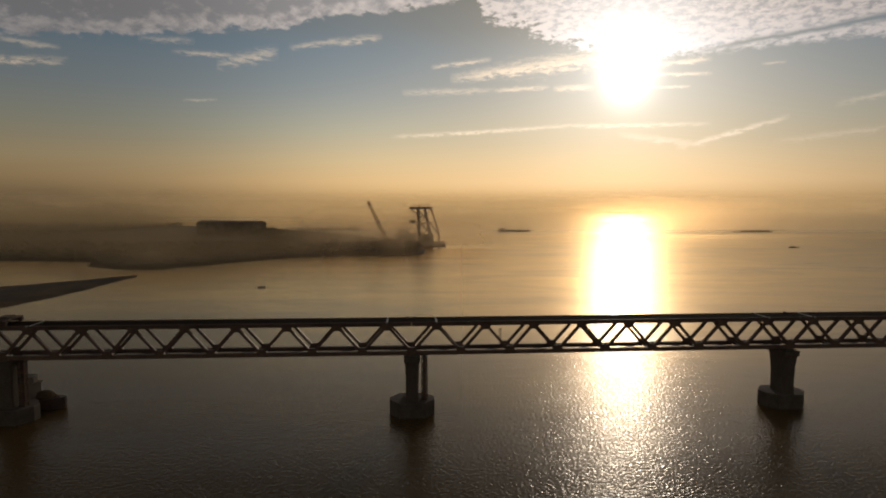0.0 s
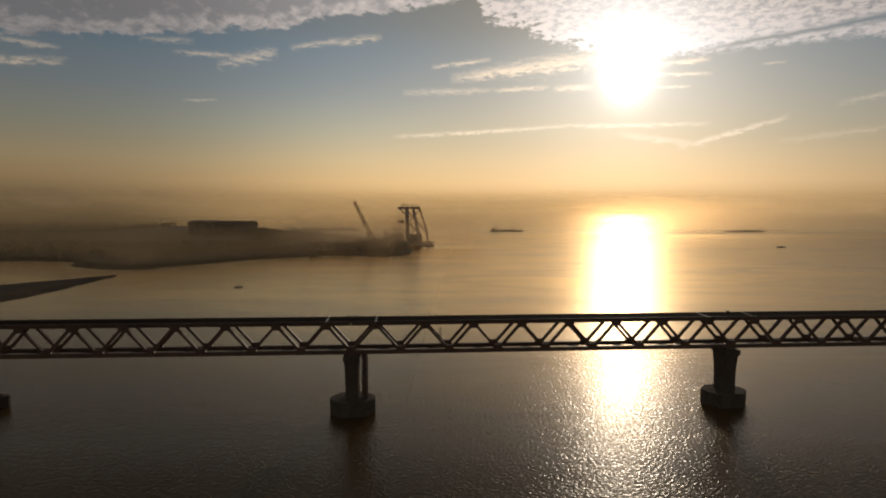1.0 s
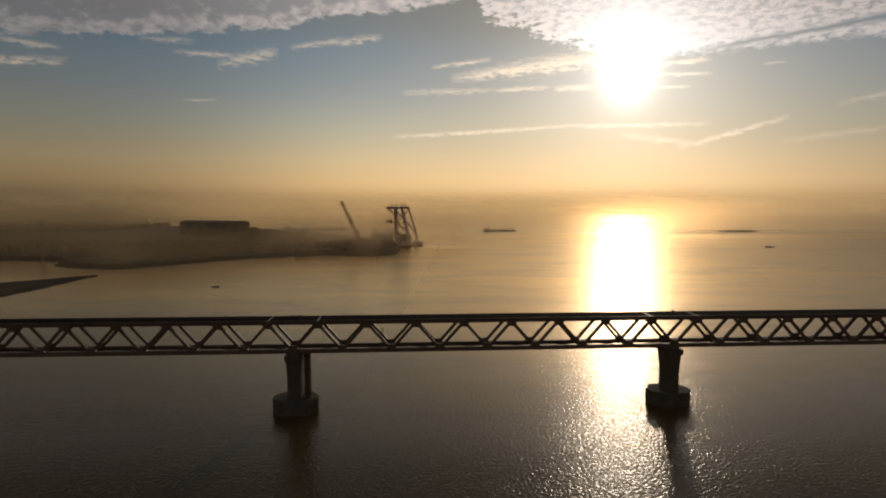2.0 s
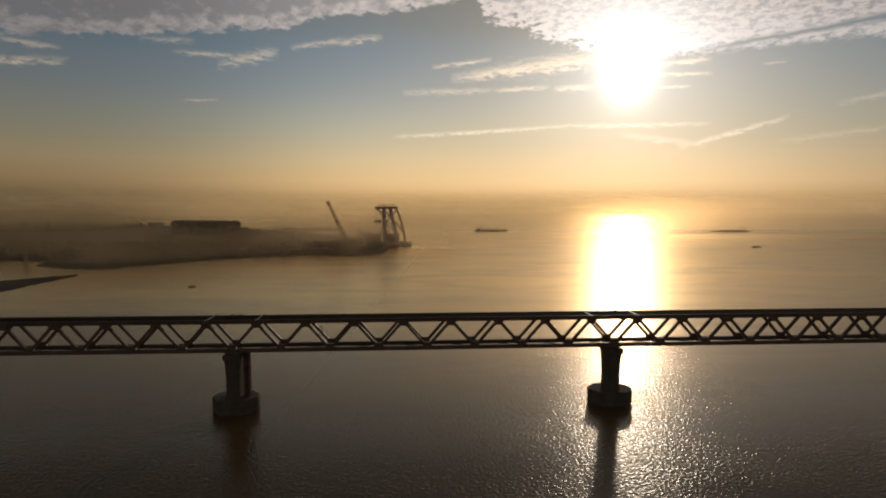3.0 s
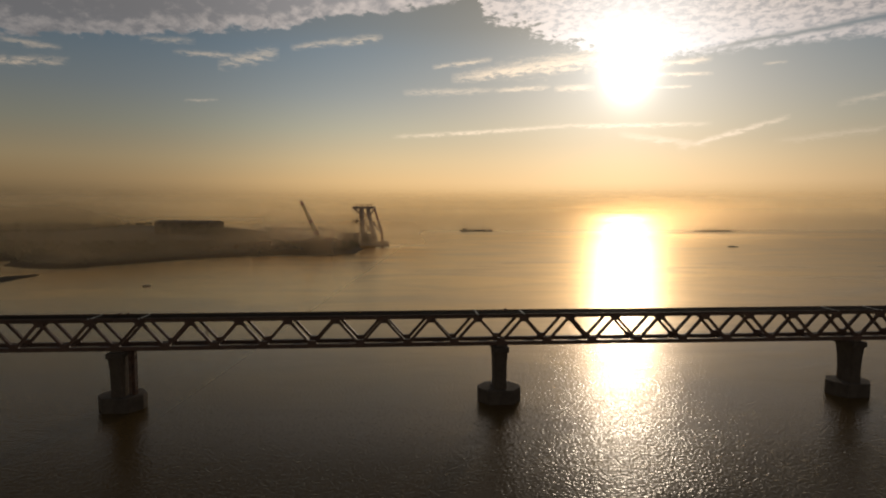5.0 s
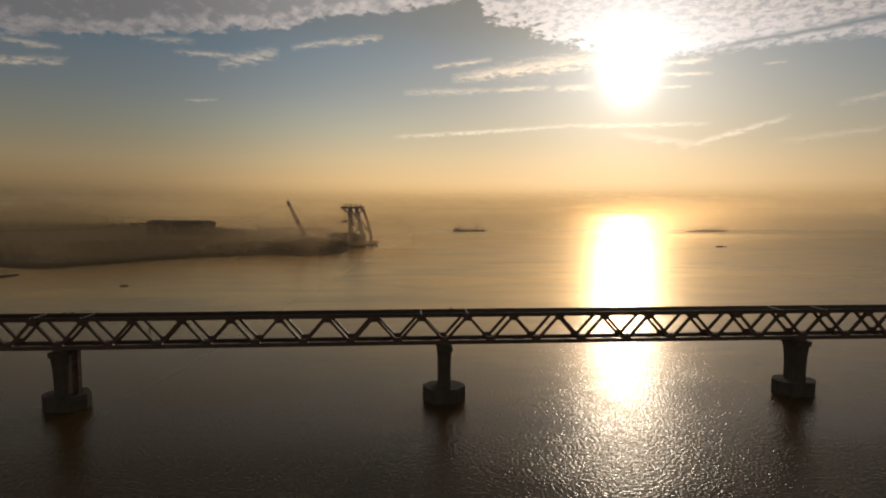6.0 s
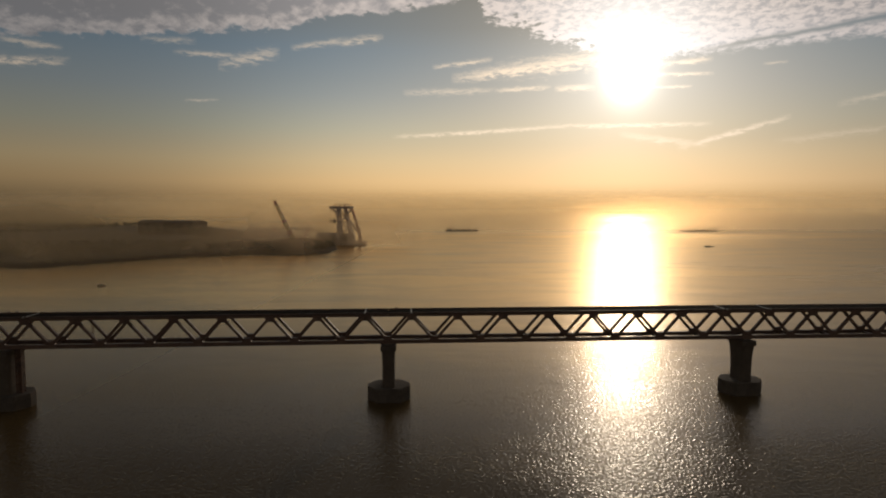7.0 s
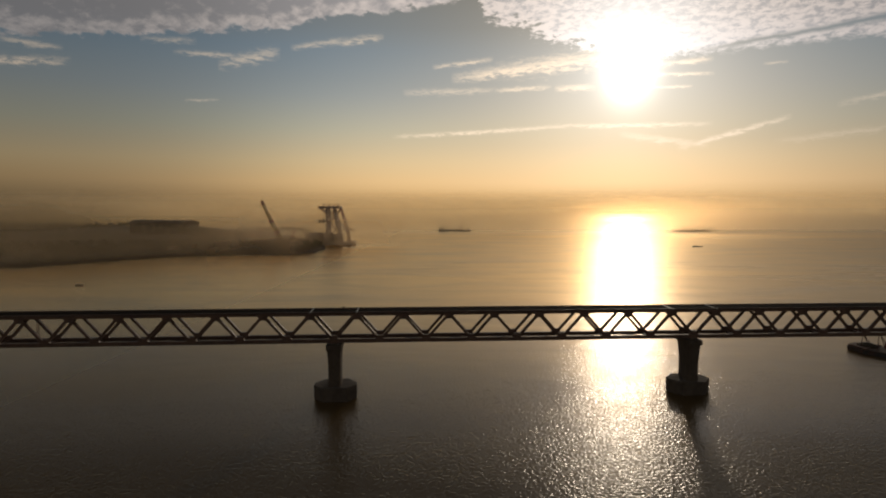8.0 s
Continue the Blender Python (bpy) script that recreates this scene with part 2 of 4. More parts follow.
def water_surface():
    m = bpy.data.materials.new("river_water")
    m.use_nodes = True
    g = Graph(m.node_tree)
    place = g.node("ShaderNodeTexCoord").outputs["Object"]
    slick = g.noise(g.scaled(place, (0.35, 1.0, 1.0)), 0.018, 4, 0.55, 0.8)
    silt = g.noise(g.scaled(place, (0.4, 1.0, 1.0)), 0.006, 3, 0.5, 0.4)
    colour = g.mix(silt, (0.096, 0.059, 0.021), (0.120, 0.075, 0.028))
    # the waves run across the river, slantwise
    slant = g.combine(g.vec("DOT_PRODUCT", place, (1.03, -0.05, 0)), g.vec("DOT_PRODUCT", place, (-0.05, 1.03, 0)), 0.0)
    swell = g.noise(slant, 0.85, 1.5, 0.5, 0.25)
    chop = g.noise(slant, 1.6, 1, 0.5, 0.3)
    height = g.math("ADD", g.math("MULTIPLY", swell, SWELL), g.math("MULTIPLY", chop, CHOP))
    height = g.math("MULTIPLY", height, g.span(slick, 0.35, 0.65, 0.7, 1.15))
    # long low swells ruffle the open reach
    long = g.noise(g.scaled(slant, (0.45, 1.0, 1.0)), 0.075, 2, 0.55, 0.4)
    apart = g.node("ShaderNodeSeparateXYZ")
    g.put(apart.inputs[0], place)
    height = g.math("MULTIPLY", height, g.span(apart.outputs[1], 260, 1000, 1.0, CALM, True))
    # and calmer in the lee of the bank, to mirror the bright low sky
    lee = g.math("SUBTRACT", apart.outputs[0], g.math("MULTIPLY", apart.outputs[1], 0.15))
    lee = g.math("MULTIPLY", g.span(lee, 150, -200, 0, 1, True), g.span(apart.outputs[1], 250, 450, 0.25, 1, True))
    height = g.math("MULTIPLY", height, g.math("SUBTRACT", 1.0, g.math("MULTIPLY", lee, LEE)))
    height = g.math("ADD", height, g.math("MULTIPLY", long, g.span(apart.outputs[1], 230, 420, 0.0, LONG, True)))
    relief = g.node("ShaderNodeBump")
    relief.inputs["Strength"].default_value = 1.0
    relief.inputs["Distance"].default_value = 1.0
    g.put(relief.inputs["Height"], height)
    b = g.node("ShaderNodeBsdfPrincipled")
    g.put(b.inputs["Base Color"], colour)
    # waves too small to tell apart far out lie in the roughness
    rough = g.math("ADD", g.span(slick, 0.35, 0.65, -0.02, 0.02), g.span(apart.outputs[1], 230, 1100, WATER_ROUGH, FAR_ROUGH))
    g.put(b.inputs["Roughness"], rough)
    b.inputs["IOR"].default_value = 1.33
    b.inputs["Specular IOR Level"].default_value = 0.5
    g.put(b.inputs["Normal"], relief.outputs[0])
    # far out an amber glossy layer paints the bright haze onto the river
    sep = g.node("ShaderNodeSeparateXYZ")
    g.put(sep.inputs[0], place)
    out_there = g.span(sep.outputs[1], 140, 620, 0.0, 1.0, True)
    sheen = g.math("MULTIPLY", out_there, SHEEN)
    # less of this painted glow at the near left, where the water is darker
    left_dim = g.math("MULTIPLY", g.span(sep.outputs[0], -30, -260, 0, 0.65, True), g.span(sep.outputs[1], 520, 250, 0, 1, True))
    sheen = g.math("MULTIPLY", sheen, g.math("SUBTRACT", 1.0, left_dim))
    # and less to the right, where the far water is duller
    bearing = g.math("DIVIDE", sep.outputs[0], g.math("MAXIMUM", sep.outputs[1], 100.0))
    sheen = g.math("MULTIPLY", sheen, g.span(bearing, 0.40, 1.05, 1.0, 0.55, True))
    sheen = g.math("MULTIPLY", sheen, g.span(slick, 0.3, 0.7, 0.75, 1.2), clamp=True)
    haze_gloss = g.node("ShaderNodeBsdfGlossy")
    g.put(haze_gloss.inputs["Color"], HAZE_COLOUR)
    gusts = g.noise(g.scaled(slant, (0.3, 1.0, 1.0)), 0.11, 3, 0.6, 0.5)
    gust_relief = g.node("ShaderNodeBump")
    gust_relief.inputs["Strength"].default_value = 1.0
    gust_relief.inputs["Distance"].default_value = 1.0
    g.put(gust_relief.inputs["Height"], g.math("MULTIPLY", gusts, RUFFLE))
    g.put(haze_gloss.inputs["Normal"], gust_relief.outputs[0])
    g.put(haze_gloss.inputs["Roughness"], g.span(bearing, -0.12, 0.22, 0.22, 0.35, True))
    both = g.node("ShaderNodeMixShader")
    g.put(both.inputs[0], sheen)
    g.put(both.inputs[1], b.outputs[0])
    g.put(both.inputs[2], haze_gloss.outputs[0])
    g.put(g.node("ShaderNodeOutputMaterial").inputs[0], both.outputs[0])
    return m


FAR_ROUGH, LONG, RUFFLE = 0.33, 0.1, 0.55
SHEEN, HAZE_COLOUR = 0.90, (1.0, 0.745, 0.43)
SWELL, CHOP, WATER_ROUGH, CALM, LEE = 0.265, 0.04, 0.215, 0.92, 0.5


def mist_surface(start, dense, top, lifted, fade, warm, dim, even):
    """Drifting mist: lets most light through and scatters the rest; thins out upwards, towards the ground and sideways."""
    m = bpy.data.materials.new("mist")
    m.use_nodes = True
    g = Graph(m.node_tree)
    place = g.node("ShaderNodeTexCoord").outputs["Object"]
    sep = g.node("ShaderNodeSeparateXYZ")
    g.put(sep.inputs[0], place)
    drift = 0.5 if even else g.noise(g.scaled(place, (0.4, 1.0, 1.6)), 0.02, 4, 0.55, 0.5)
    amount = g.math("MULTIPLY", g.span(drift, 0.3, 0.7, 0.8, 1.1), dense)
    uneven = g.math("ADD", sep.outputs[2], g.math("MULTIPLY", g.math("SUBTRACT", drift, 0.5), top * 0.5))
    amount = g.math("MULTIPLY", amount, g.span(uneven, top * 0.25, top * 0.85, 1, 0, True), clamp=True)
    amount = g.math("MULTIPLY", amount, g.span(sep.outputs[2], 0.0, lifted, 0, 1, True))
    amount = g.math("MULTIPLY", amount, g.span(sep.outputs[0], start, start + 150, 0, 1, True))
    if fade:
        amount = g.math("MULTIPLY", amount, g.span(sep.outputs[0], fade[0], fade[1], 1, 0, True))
    # the sun's glow in the mist is painted in: warm to the right, dim to the left
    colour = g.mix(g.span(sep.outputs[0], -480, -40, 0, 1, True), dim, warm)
    clear, scatter, back = g.node("ShaderNodeBsdfTransparent"), g.node("ShaderNodeBsdfTranslucent"), g.node("ShaderNodeBsdfDiffuse")
    g.put(scatter.inputs[0], colour)
    g.put(back.inputs[0], colour)
    both, out = g.node("ShaderNodeMixShader"), g.node("ShaderNodeMixShader")
    both.inputs[0].default_value = 0.08
    g.put(both.inputs[1], scatter.outputs[0])
    g.put(both.inputs[2], back.outputs[0])
    # fine droplets throw most of the light onwards
    ahead, scattered = g.node("ShaderNodeBsdfRefraction"), g.node("ShaderNodeMixShader")
    g.put(ahead.inputs["Color"], colour)
    ahead.inputs["IOR"].default_value = 1.12
    ahead.inputs["Roughness"].default_value = 0.85
    scattered.inputs[0].default_value = 0.75 if even else 0.1
    g.put(scattered.inputs[1], both.outputs[0])
    g.put(scattered.inputs[2], ahead.outputs[0])
    g.put(out.inputs[0], amount)
    g.put(out.inputs[1], clear.outputs[0])
    g.put(out.inputs[2], scattered.outputs[0])
    g.put(g.node("ShaderNodeOutputMaterial").inputs[0], out.outputs[0])
    return m


WATER = water_surface()
STEEL = surface("bridge_steel", (0.15, 0.088, 0.062), 0.50, 0.0, 1.5, 0.12, 0.3, 0.004, (0.105, 0.062, 0.048), 0.15)
ASPHALT = surface("deck_asphalt", (0.028, 0.020, 0.015), 0.97, 0.0, 2.5, 0.15, 0.25, 0.006, gloss=0.02)
CONCRETE = surface("pier_concrete", (0.12, 0.092, 0.07), 0.85, 0.0, 0.9, 0.15, 0.25, 0.02, (0.085, 0.066, 0.05))
CAP = surface("cap_concrete", (0.13, 0.102, 0.08), 0.88, 0.0, 0.8, 0.18, 0.25, 0.03, (0.09, 0.072, 0.058))
PALE = surface("joint_concrete", (0.55, 0.52, 0.47), 0.45, 0.0, 2.0, 0.4, 0.15, 0.004)
RAIL = surface("rail_steel", (0.22, 0.19, 0.17), 0.45, 0.8, 4.0, 0.5, 0.2, 0.002)
RUST = surface("rusty_steel", (0.16, 0.085, 0.055), 0.75, 0.0, 1.2, 0.2, 0.35, 0.01, (0.08, 0.05, 0.04))
HULL = surface("hull_paint", (0.06, 0.055, 0.055), 0.6, 0.0, 0.8, 0.12, 0.3, 0.01, (0.11, 0.06, 0.045))
CABIN = surface("cabin_paint", (0.075, 0.058, 0.047), 0.6, 0.0, 1.0, 0.2, 0.2, 0.005, (0.09, 0.07, 0.055))
# hulls paled: the haze in front of the vessels is put into their colour
HAZED = surface("faded_hull_paint", (0.56, 0.47, 0.38), 0.7, 0.0, 0.8, 0.12, 0.25, 0.01, (0.42, 0.33, 0.26))
DECKING = surface("deck_plate", (0.14, 0.10, 0.075), 0.8, 0.0, 0.9, 0.2, 0.3, 0.01)
CRANE_RED = surface("crane_red", (0.36, 0.10, 0.065), 0.6, 0.0, 0.8, 0.2, 0.25, 0.005)
CRANE_PALE = surface("crane_pale", (0.75, 0.54, 0.22), 0.6, 0.0, 0.8, 0.2, 0.2, 0.005)
CRANE_STEEL = surface("crane_steel", (0.48, 0.37, 0.34), 0.65, 0.0, 0.6, 0.08, 0.25, 0.005)
SAND = surface("wet_sand", (0.14, 0.094, 0.055), 0.9, 0.0, 0.4, 0.02, 0.25, 0.05, (0.075, 0.058, 0.04), gloss=0.2)
EARTH = surface("river_bank", (0.075, 0.06, 0.042), 0.95, 0.0, 0.25, 0.012, 0.25, 0.2, (0.05, 0.045, 0.03))
LEAF = surface("foliage", (0.06, 0.07, 0.03), 0.8, 0.0, 0.6, 0.02, 0.35, 0.02, (0.045, 0.048, 0.025))
BARK = surface("bark", (0.10, 0.075, 0.055), 0.9, 0.0, 2.0, 0.3, 0.3, 0.01)
SHED = surface("shed_cladding", (0.24, 0.185, 0.14), 0.8, 0.0, 0.3, 0.03, 0.15, 0.01, (0.10, 0.08, 0.065))
ROOF = surface("shed_roof", (0.22, 0.155, 0.115), 0.8, 0.0, 0.3, 0.03, 0.2, 0.01, (0.09, 0.066, 0.052))
GLASS = surface("dark_glass", (0.02, 0.022, 0.025), 0.12, 0.0, 1.0, 0.3, 0.1, 0.0)
CABLE = surface("wire_rope", (0.07, 0.06, 0.055), 0.6, 0.3, 4.0, 0.5, 0.2, 0.0)
TYRE = surface("rubber", (0.03, 0.03, 0.03), 0.9, 0.0, 3.0, 0.5, 0.2, 0.01)


# ---- building helpers ----
def thing(name, label, category, group="", kind="", at=None):
    ob = new(name)
    ob.empty_display_size = 1.0
    if at is not None:
        ob.matrix_world = at
    return tagged(ob, label, category, group, kind)


def part(name, bm, material, parent=None, label="", smooth=False):
    mesh = bpy.data.meshes.new(name)
    bm.to_mesh(mesh)
    bm.free()
    mesh.materials.append(material)
    if smooth:
        for p in mesh.polygons:
            p.use_smooth = True
    ob = new(name, mesh)
    ob.parent = parent
    return tagged(ob, label)


def again(ob, name, m, parent):
    """Another piece on the same mesh."""
    o = new(name, ob.data)
    o.parent, o.matrix_basis = parent, m
    return o


def add_box(bm, lo, hi, bevel=0.0):
    made = bmesh.ops.create_cube(bm, size=1.0)["verts"]
    for v in made:
        v.co = Vector([lo[i] + (v.co[i] + 0.5) * (hi[i] - lo[i]) for i in range(3)])
    if bevel:
        edges = list({e for v in made for e in v.link_edges})
        bmesh.ops.bevel(bm, geom=edges, offset=bevel, segments=1, affect="EDGES")


def box(lo, hi, bevel=0.0):
    bm = bmesh.new()
    add_box(bm, lo, hi, bevel)
    return bm


def add_beam(bm, p, q, w, h, up=(0, 0, 1)):
    """A straight bar of w by h from p to q."""
    p, q = Vector(p), Vector(q)
    a = (q - p).normalized()
    s = a.cross(Vector(up))
    s = s.normalized() if s.length > 1e-4 else Vector((1, 0, 0))
    n = s.cross(a)
    ring = [(-w / 2, -h / 2), (w / 2, -h / 2), (w / 2, h / 2), (-w / 2, h / 2)]
    v0 = [bm.verts.new(p + s * i + n * j) for i, j in ring]
    v1 = [bm.verts.new(q + s * i + n * j) for i, j in ring]
    bm.faces.new(v0)
    bm.faces.new(v1[::-1])
    for i in range(4):
        bm.faces.new((v0[i], v1[i], v1[(i + 1) % 4], v0[(i + 1) % 4])[::-1])


def beam(p, q, w, h, up=(0, 0, 1)):
    bm = bmesh.new()
    add_beam(bm, p, q, w, h, up)
    bmesh.ops.recalc_face_normals(bm, faces=bm.faces)
    return bm


def add_tube(bm, p, q, r0, r1=None, sides=8):
    p, q = Vector(p), Vector(q)
    r1 = r0 if r1 is None else r1
    a = (q - p).normalized()
    s = a.cross(Vector((0, 0, 1)))
    s = s.normalized() if s.length > 1e-4 else Vector((1, 0, 0))
    n = s.cross(a)
    turn = [(math.cos(2 * math.pi * i / sides), math.sin(2 * math.pi * i / sides)) for i in range(sides)]
    v0 = [bm.verts.new(p + (s * c + n * k) * r0) for c, k in turn]
    v1 = [bm.verts.new(q + (s * c + n * k) * r1) for c, k in turn]
    bm.faces.new(v0)
    bm.faces.new(v1[::-1])
    for i in range(sides):
        bm.faces.new((v0[i], v1[i], v1[(i + 1) % sides], v0[(i + 1) % sides])[::-1])


def tube(p, q, r0, r1=None, sides=8):
    bm = bmesh.new()
    add_tube(bm, p, q, r0, r1, sides)
    bmesh.ops.recalc_face_normals(bm, faces=bm.faces)
    return bm


def loft(rings):
    """A closed solid through rings of points, bottom to top."""
    bm = bmesh.new()
    made = [[bm.verts.new(p) for p in r] for r in rings]
    n = len(rings[0])
    for a, b in zip(made, made[1:]):
        for i in range(n):
            bm.faces.new((a[i], a[(i + 1) % n], b[(i + 1) % n], b[i]))
    bm.faces.new(made[0][::-1])
    bm.faces.new(made[-1])
    bmesh.ops.recalc_face_normals(bm, faces=bm.faces)
    return bm


def lattice(p, q, w, bays, r, taper=1.0):
    """A square lattice column or boom from p to q: four chords with zigzag lacing."""
    bm = bmesh.new()
    p, q = Vector(p), Vector(q)
    a = (q - p).normalized()
    s = a.cross(Vector((0, 1, 0)))
    s = s.normalized()
    n = s.cross(a)

    def corner(k, t):
        i, j = ((-1, -1), (1, -1), (1, 1), (-1, 1))[k % 4]
        half = w / 2 * (1 + (taper - 1) * t)
        return p + (q - p) * t + (s * i + n * j) * half
    for k in range(4):
        add_beam(bm, corner(k, 0), corner(k, 1), r * 2, r * 2, n)
        for b in range(bays):
            k0, k1 = (k, k + 1) if b % 2 else (k + 1, k)
            add_beam(bm, corner(k0, b / bays), corner(k1, (b + 1) / bays), r * 1.3, r * 1.3, n)
    for b in range(bays + 1):
        for k in range(4):
            add_beam(bm, corner(k, b / bays), corner(k + 1, b / bays), r * 1.2, r * 1.2, a)
    bmesh.ops.recalc_face_normals(bm, faces=bm.faces)
    return bm


# ---- river ----
def build_river():
    bm = bmesh.new()
    rings = [40, 150, 400, 1000, 2200, 3600, 5200, 7000]
    last = None
    centre = bm.verts.new((90, 0, 0))
    for r in rings:
        ring = [bm.verts.new((90 + r * math.cos(2 * math.pi * i / 64), r * math.sin(2 * math.pi * i / 64), 0)) for i in range(64)]
        for i in range(64):
            if last is None:
                bm.faces.new((centre, ring[i], ring[(i + 1) % 64]))
            else:
                bm.faces.new((last[i], ring[i], ring[(i + 1) % 64], last[(i + 1) % 64]))
        last = ring
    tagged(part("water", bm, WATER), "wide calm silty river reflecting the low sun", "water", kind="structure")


build_river()


def bank(name, outline, top, slope, material, label, wobble, step):
    """A low shore: an uneven outline, a sloping beach and a slightly rolling top."""
    pts = []
    for i, p in enumerate(outline):
        q = outline[(i + 1) % len(outline)]
        p, q = Vector((*p, 0)), Vector((*q, 0))
        n = max(1, int((q - p).length / step))
        for k in range(n):
            c = p.lerp(q, k / n)
            side = (q - p).normalized().cross(Vector((0, 0, 1)))
            c += side * noise.noise(c * 0.02) * wobble + side * noise.noise(c * 0.09) * wobble * 0.3
            pts.append(c)
    area = sum(a.x * b.y - b.x * a.y for a, b in zip(pts, pts[1:] + pts[:1]))
    if area < 0:
        pts.reverse()
    n = len(pts)
    bm = bmesh.new()

    def ring(inset, z):
        made = []
        for i, c in enumerate(pts):
            d = (pts[(i + 1) % n] - pts[i - 1]).normalized()
            made.append(bm.verts.new((c.x - d.y * inset, c.y + d.x * inset, z + (noise.noise(c * 0.05) * 0.25 * top if z > 0 else 0))))
        return made
    rings = [ring(-1.0, -1.0), ring(0.0, 0.02), ring(slope * 0.4, top * 0.45), ring(slope, top)]
    for a, b in zip(rings, rings[1:]):
        for i in range(n):
            bm.faces.new((a[i], a[(i + 1) % n], b[(i + 1) % n], b[i]))
    edges = [bm.edges.get((rings[-1][i], rings[-1][(i + 1) % n])) for i in range(n)]
    bmesh.ops.triangle_fill(bm, edges=[e for e in edges if e], use_beauty=True, normal=(0, 0, 1))
    bmesh.ops.recalc_face_normals(bm, faces=bm.faces)
    return tagged(part(name, bm, material, smooth=True), label, "land", kind="structure")


SHORE = [(-2600, 930), (-1400, 900), (-800, 872), (-640, 862), (-505, 845), (-476, 796), (-418, 744), (-350, 750), (-300, 822), (-240, 898), (-165, 938), (-60, 948),
         (-30, 975), (-28, 1060), (-70, 1230), (-150, 1420), (-330, 1720), (-700, 2100), (-1500, 2400), (-2600, 2500)]
bank("ground_bank", SHORE, 3.0, 10, EARTH, "dark misty river bank with scrub and mud", 9, 18)
bank("ground_sandbar", [(-349, 466), (-340, 520), (-341, 580), (-344, 640), (-347, 676), (-368, 655), (-398, 620), (-434, 582), (-500, 500), (-560, 400), (-470, 380)], 1.6, 7, SAND, "bare dark sandbar in the river", 5, 10)
bank("ground_far_bank", [(-430, 1852), (-300, 1842), (-228, 1868), (-300, 1960), (-520, 2060)], 2.0, 10, EARTH, "low far river bank fading in haze", 14, 25)


# ---- bridge ----
SPAN, PANEL = 150.0, 18.75
LOW, HIGH, HALF, MID = 24.8, 35.5, 4.35, 0.65
SKEW = -0.4
DECK = HIGH + 0.9
HEADINGS = {-2: 2.2, -1: 3.1, 0: 3.93, 1: 3.47, 2: 3.0, 3: 2.6}
PIERS = [(0, -13.17, 228.58)]
for k in range(4):
    PIERS.append((k + 1, PIERS[-1][1] + SPAN * math.cos(radians(HEADINGS[k])), PIERS[-1][2] + SPAN * math.sin(radians(HEADINGS[k]))))
for k in (-1, -2):
    PIERS.insert(0, (k, PIERS[0][1] - SPAN * math.cos(radians(HEADINGS[k])), PIERS[0][2] - SPAN * math.sin(radians(HEADINGS[k]))))


def plate(rows, thick):
    """A node plate with sloping shoulders: half-lengths at heights, of that thickness."""
    return loft([[(sx * a, thick / 2 * sy, z) for sx, sy in ((-1, -1), (1, -1), (1, 1), (-1, 1))] for z, a in rows])


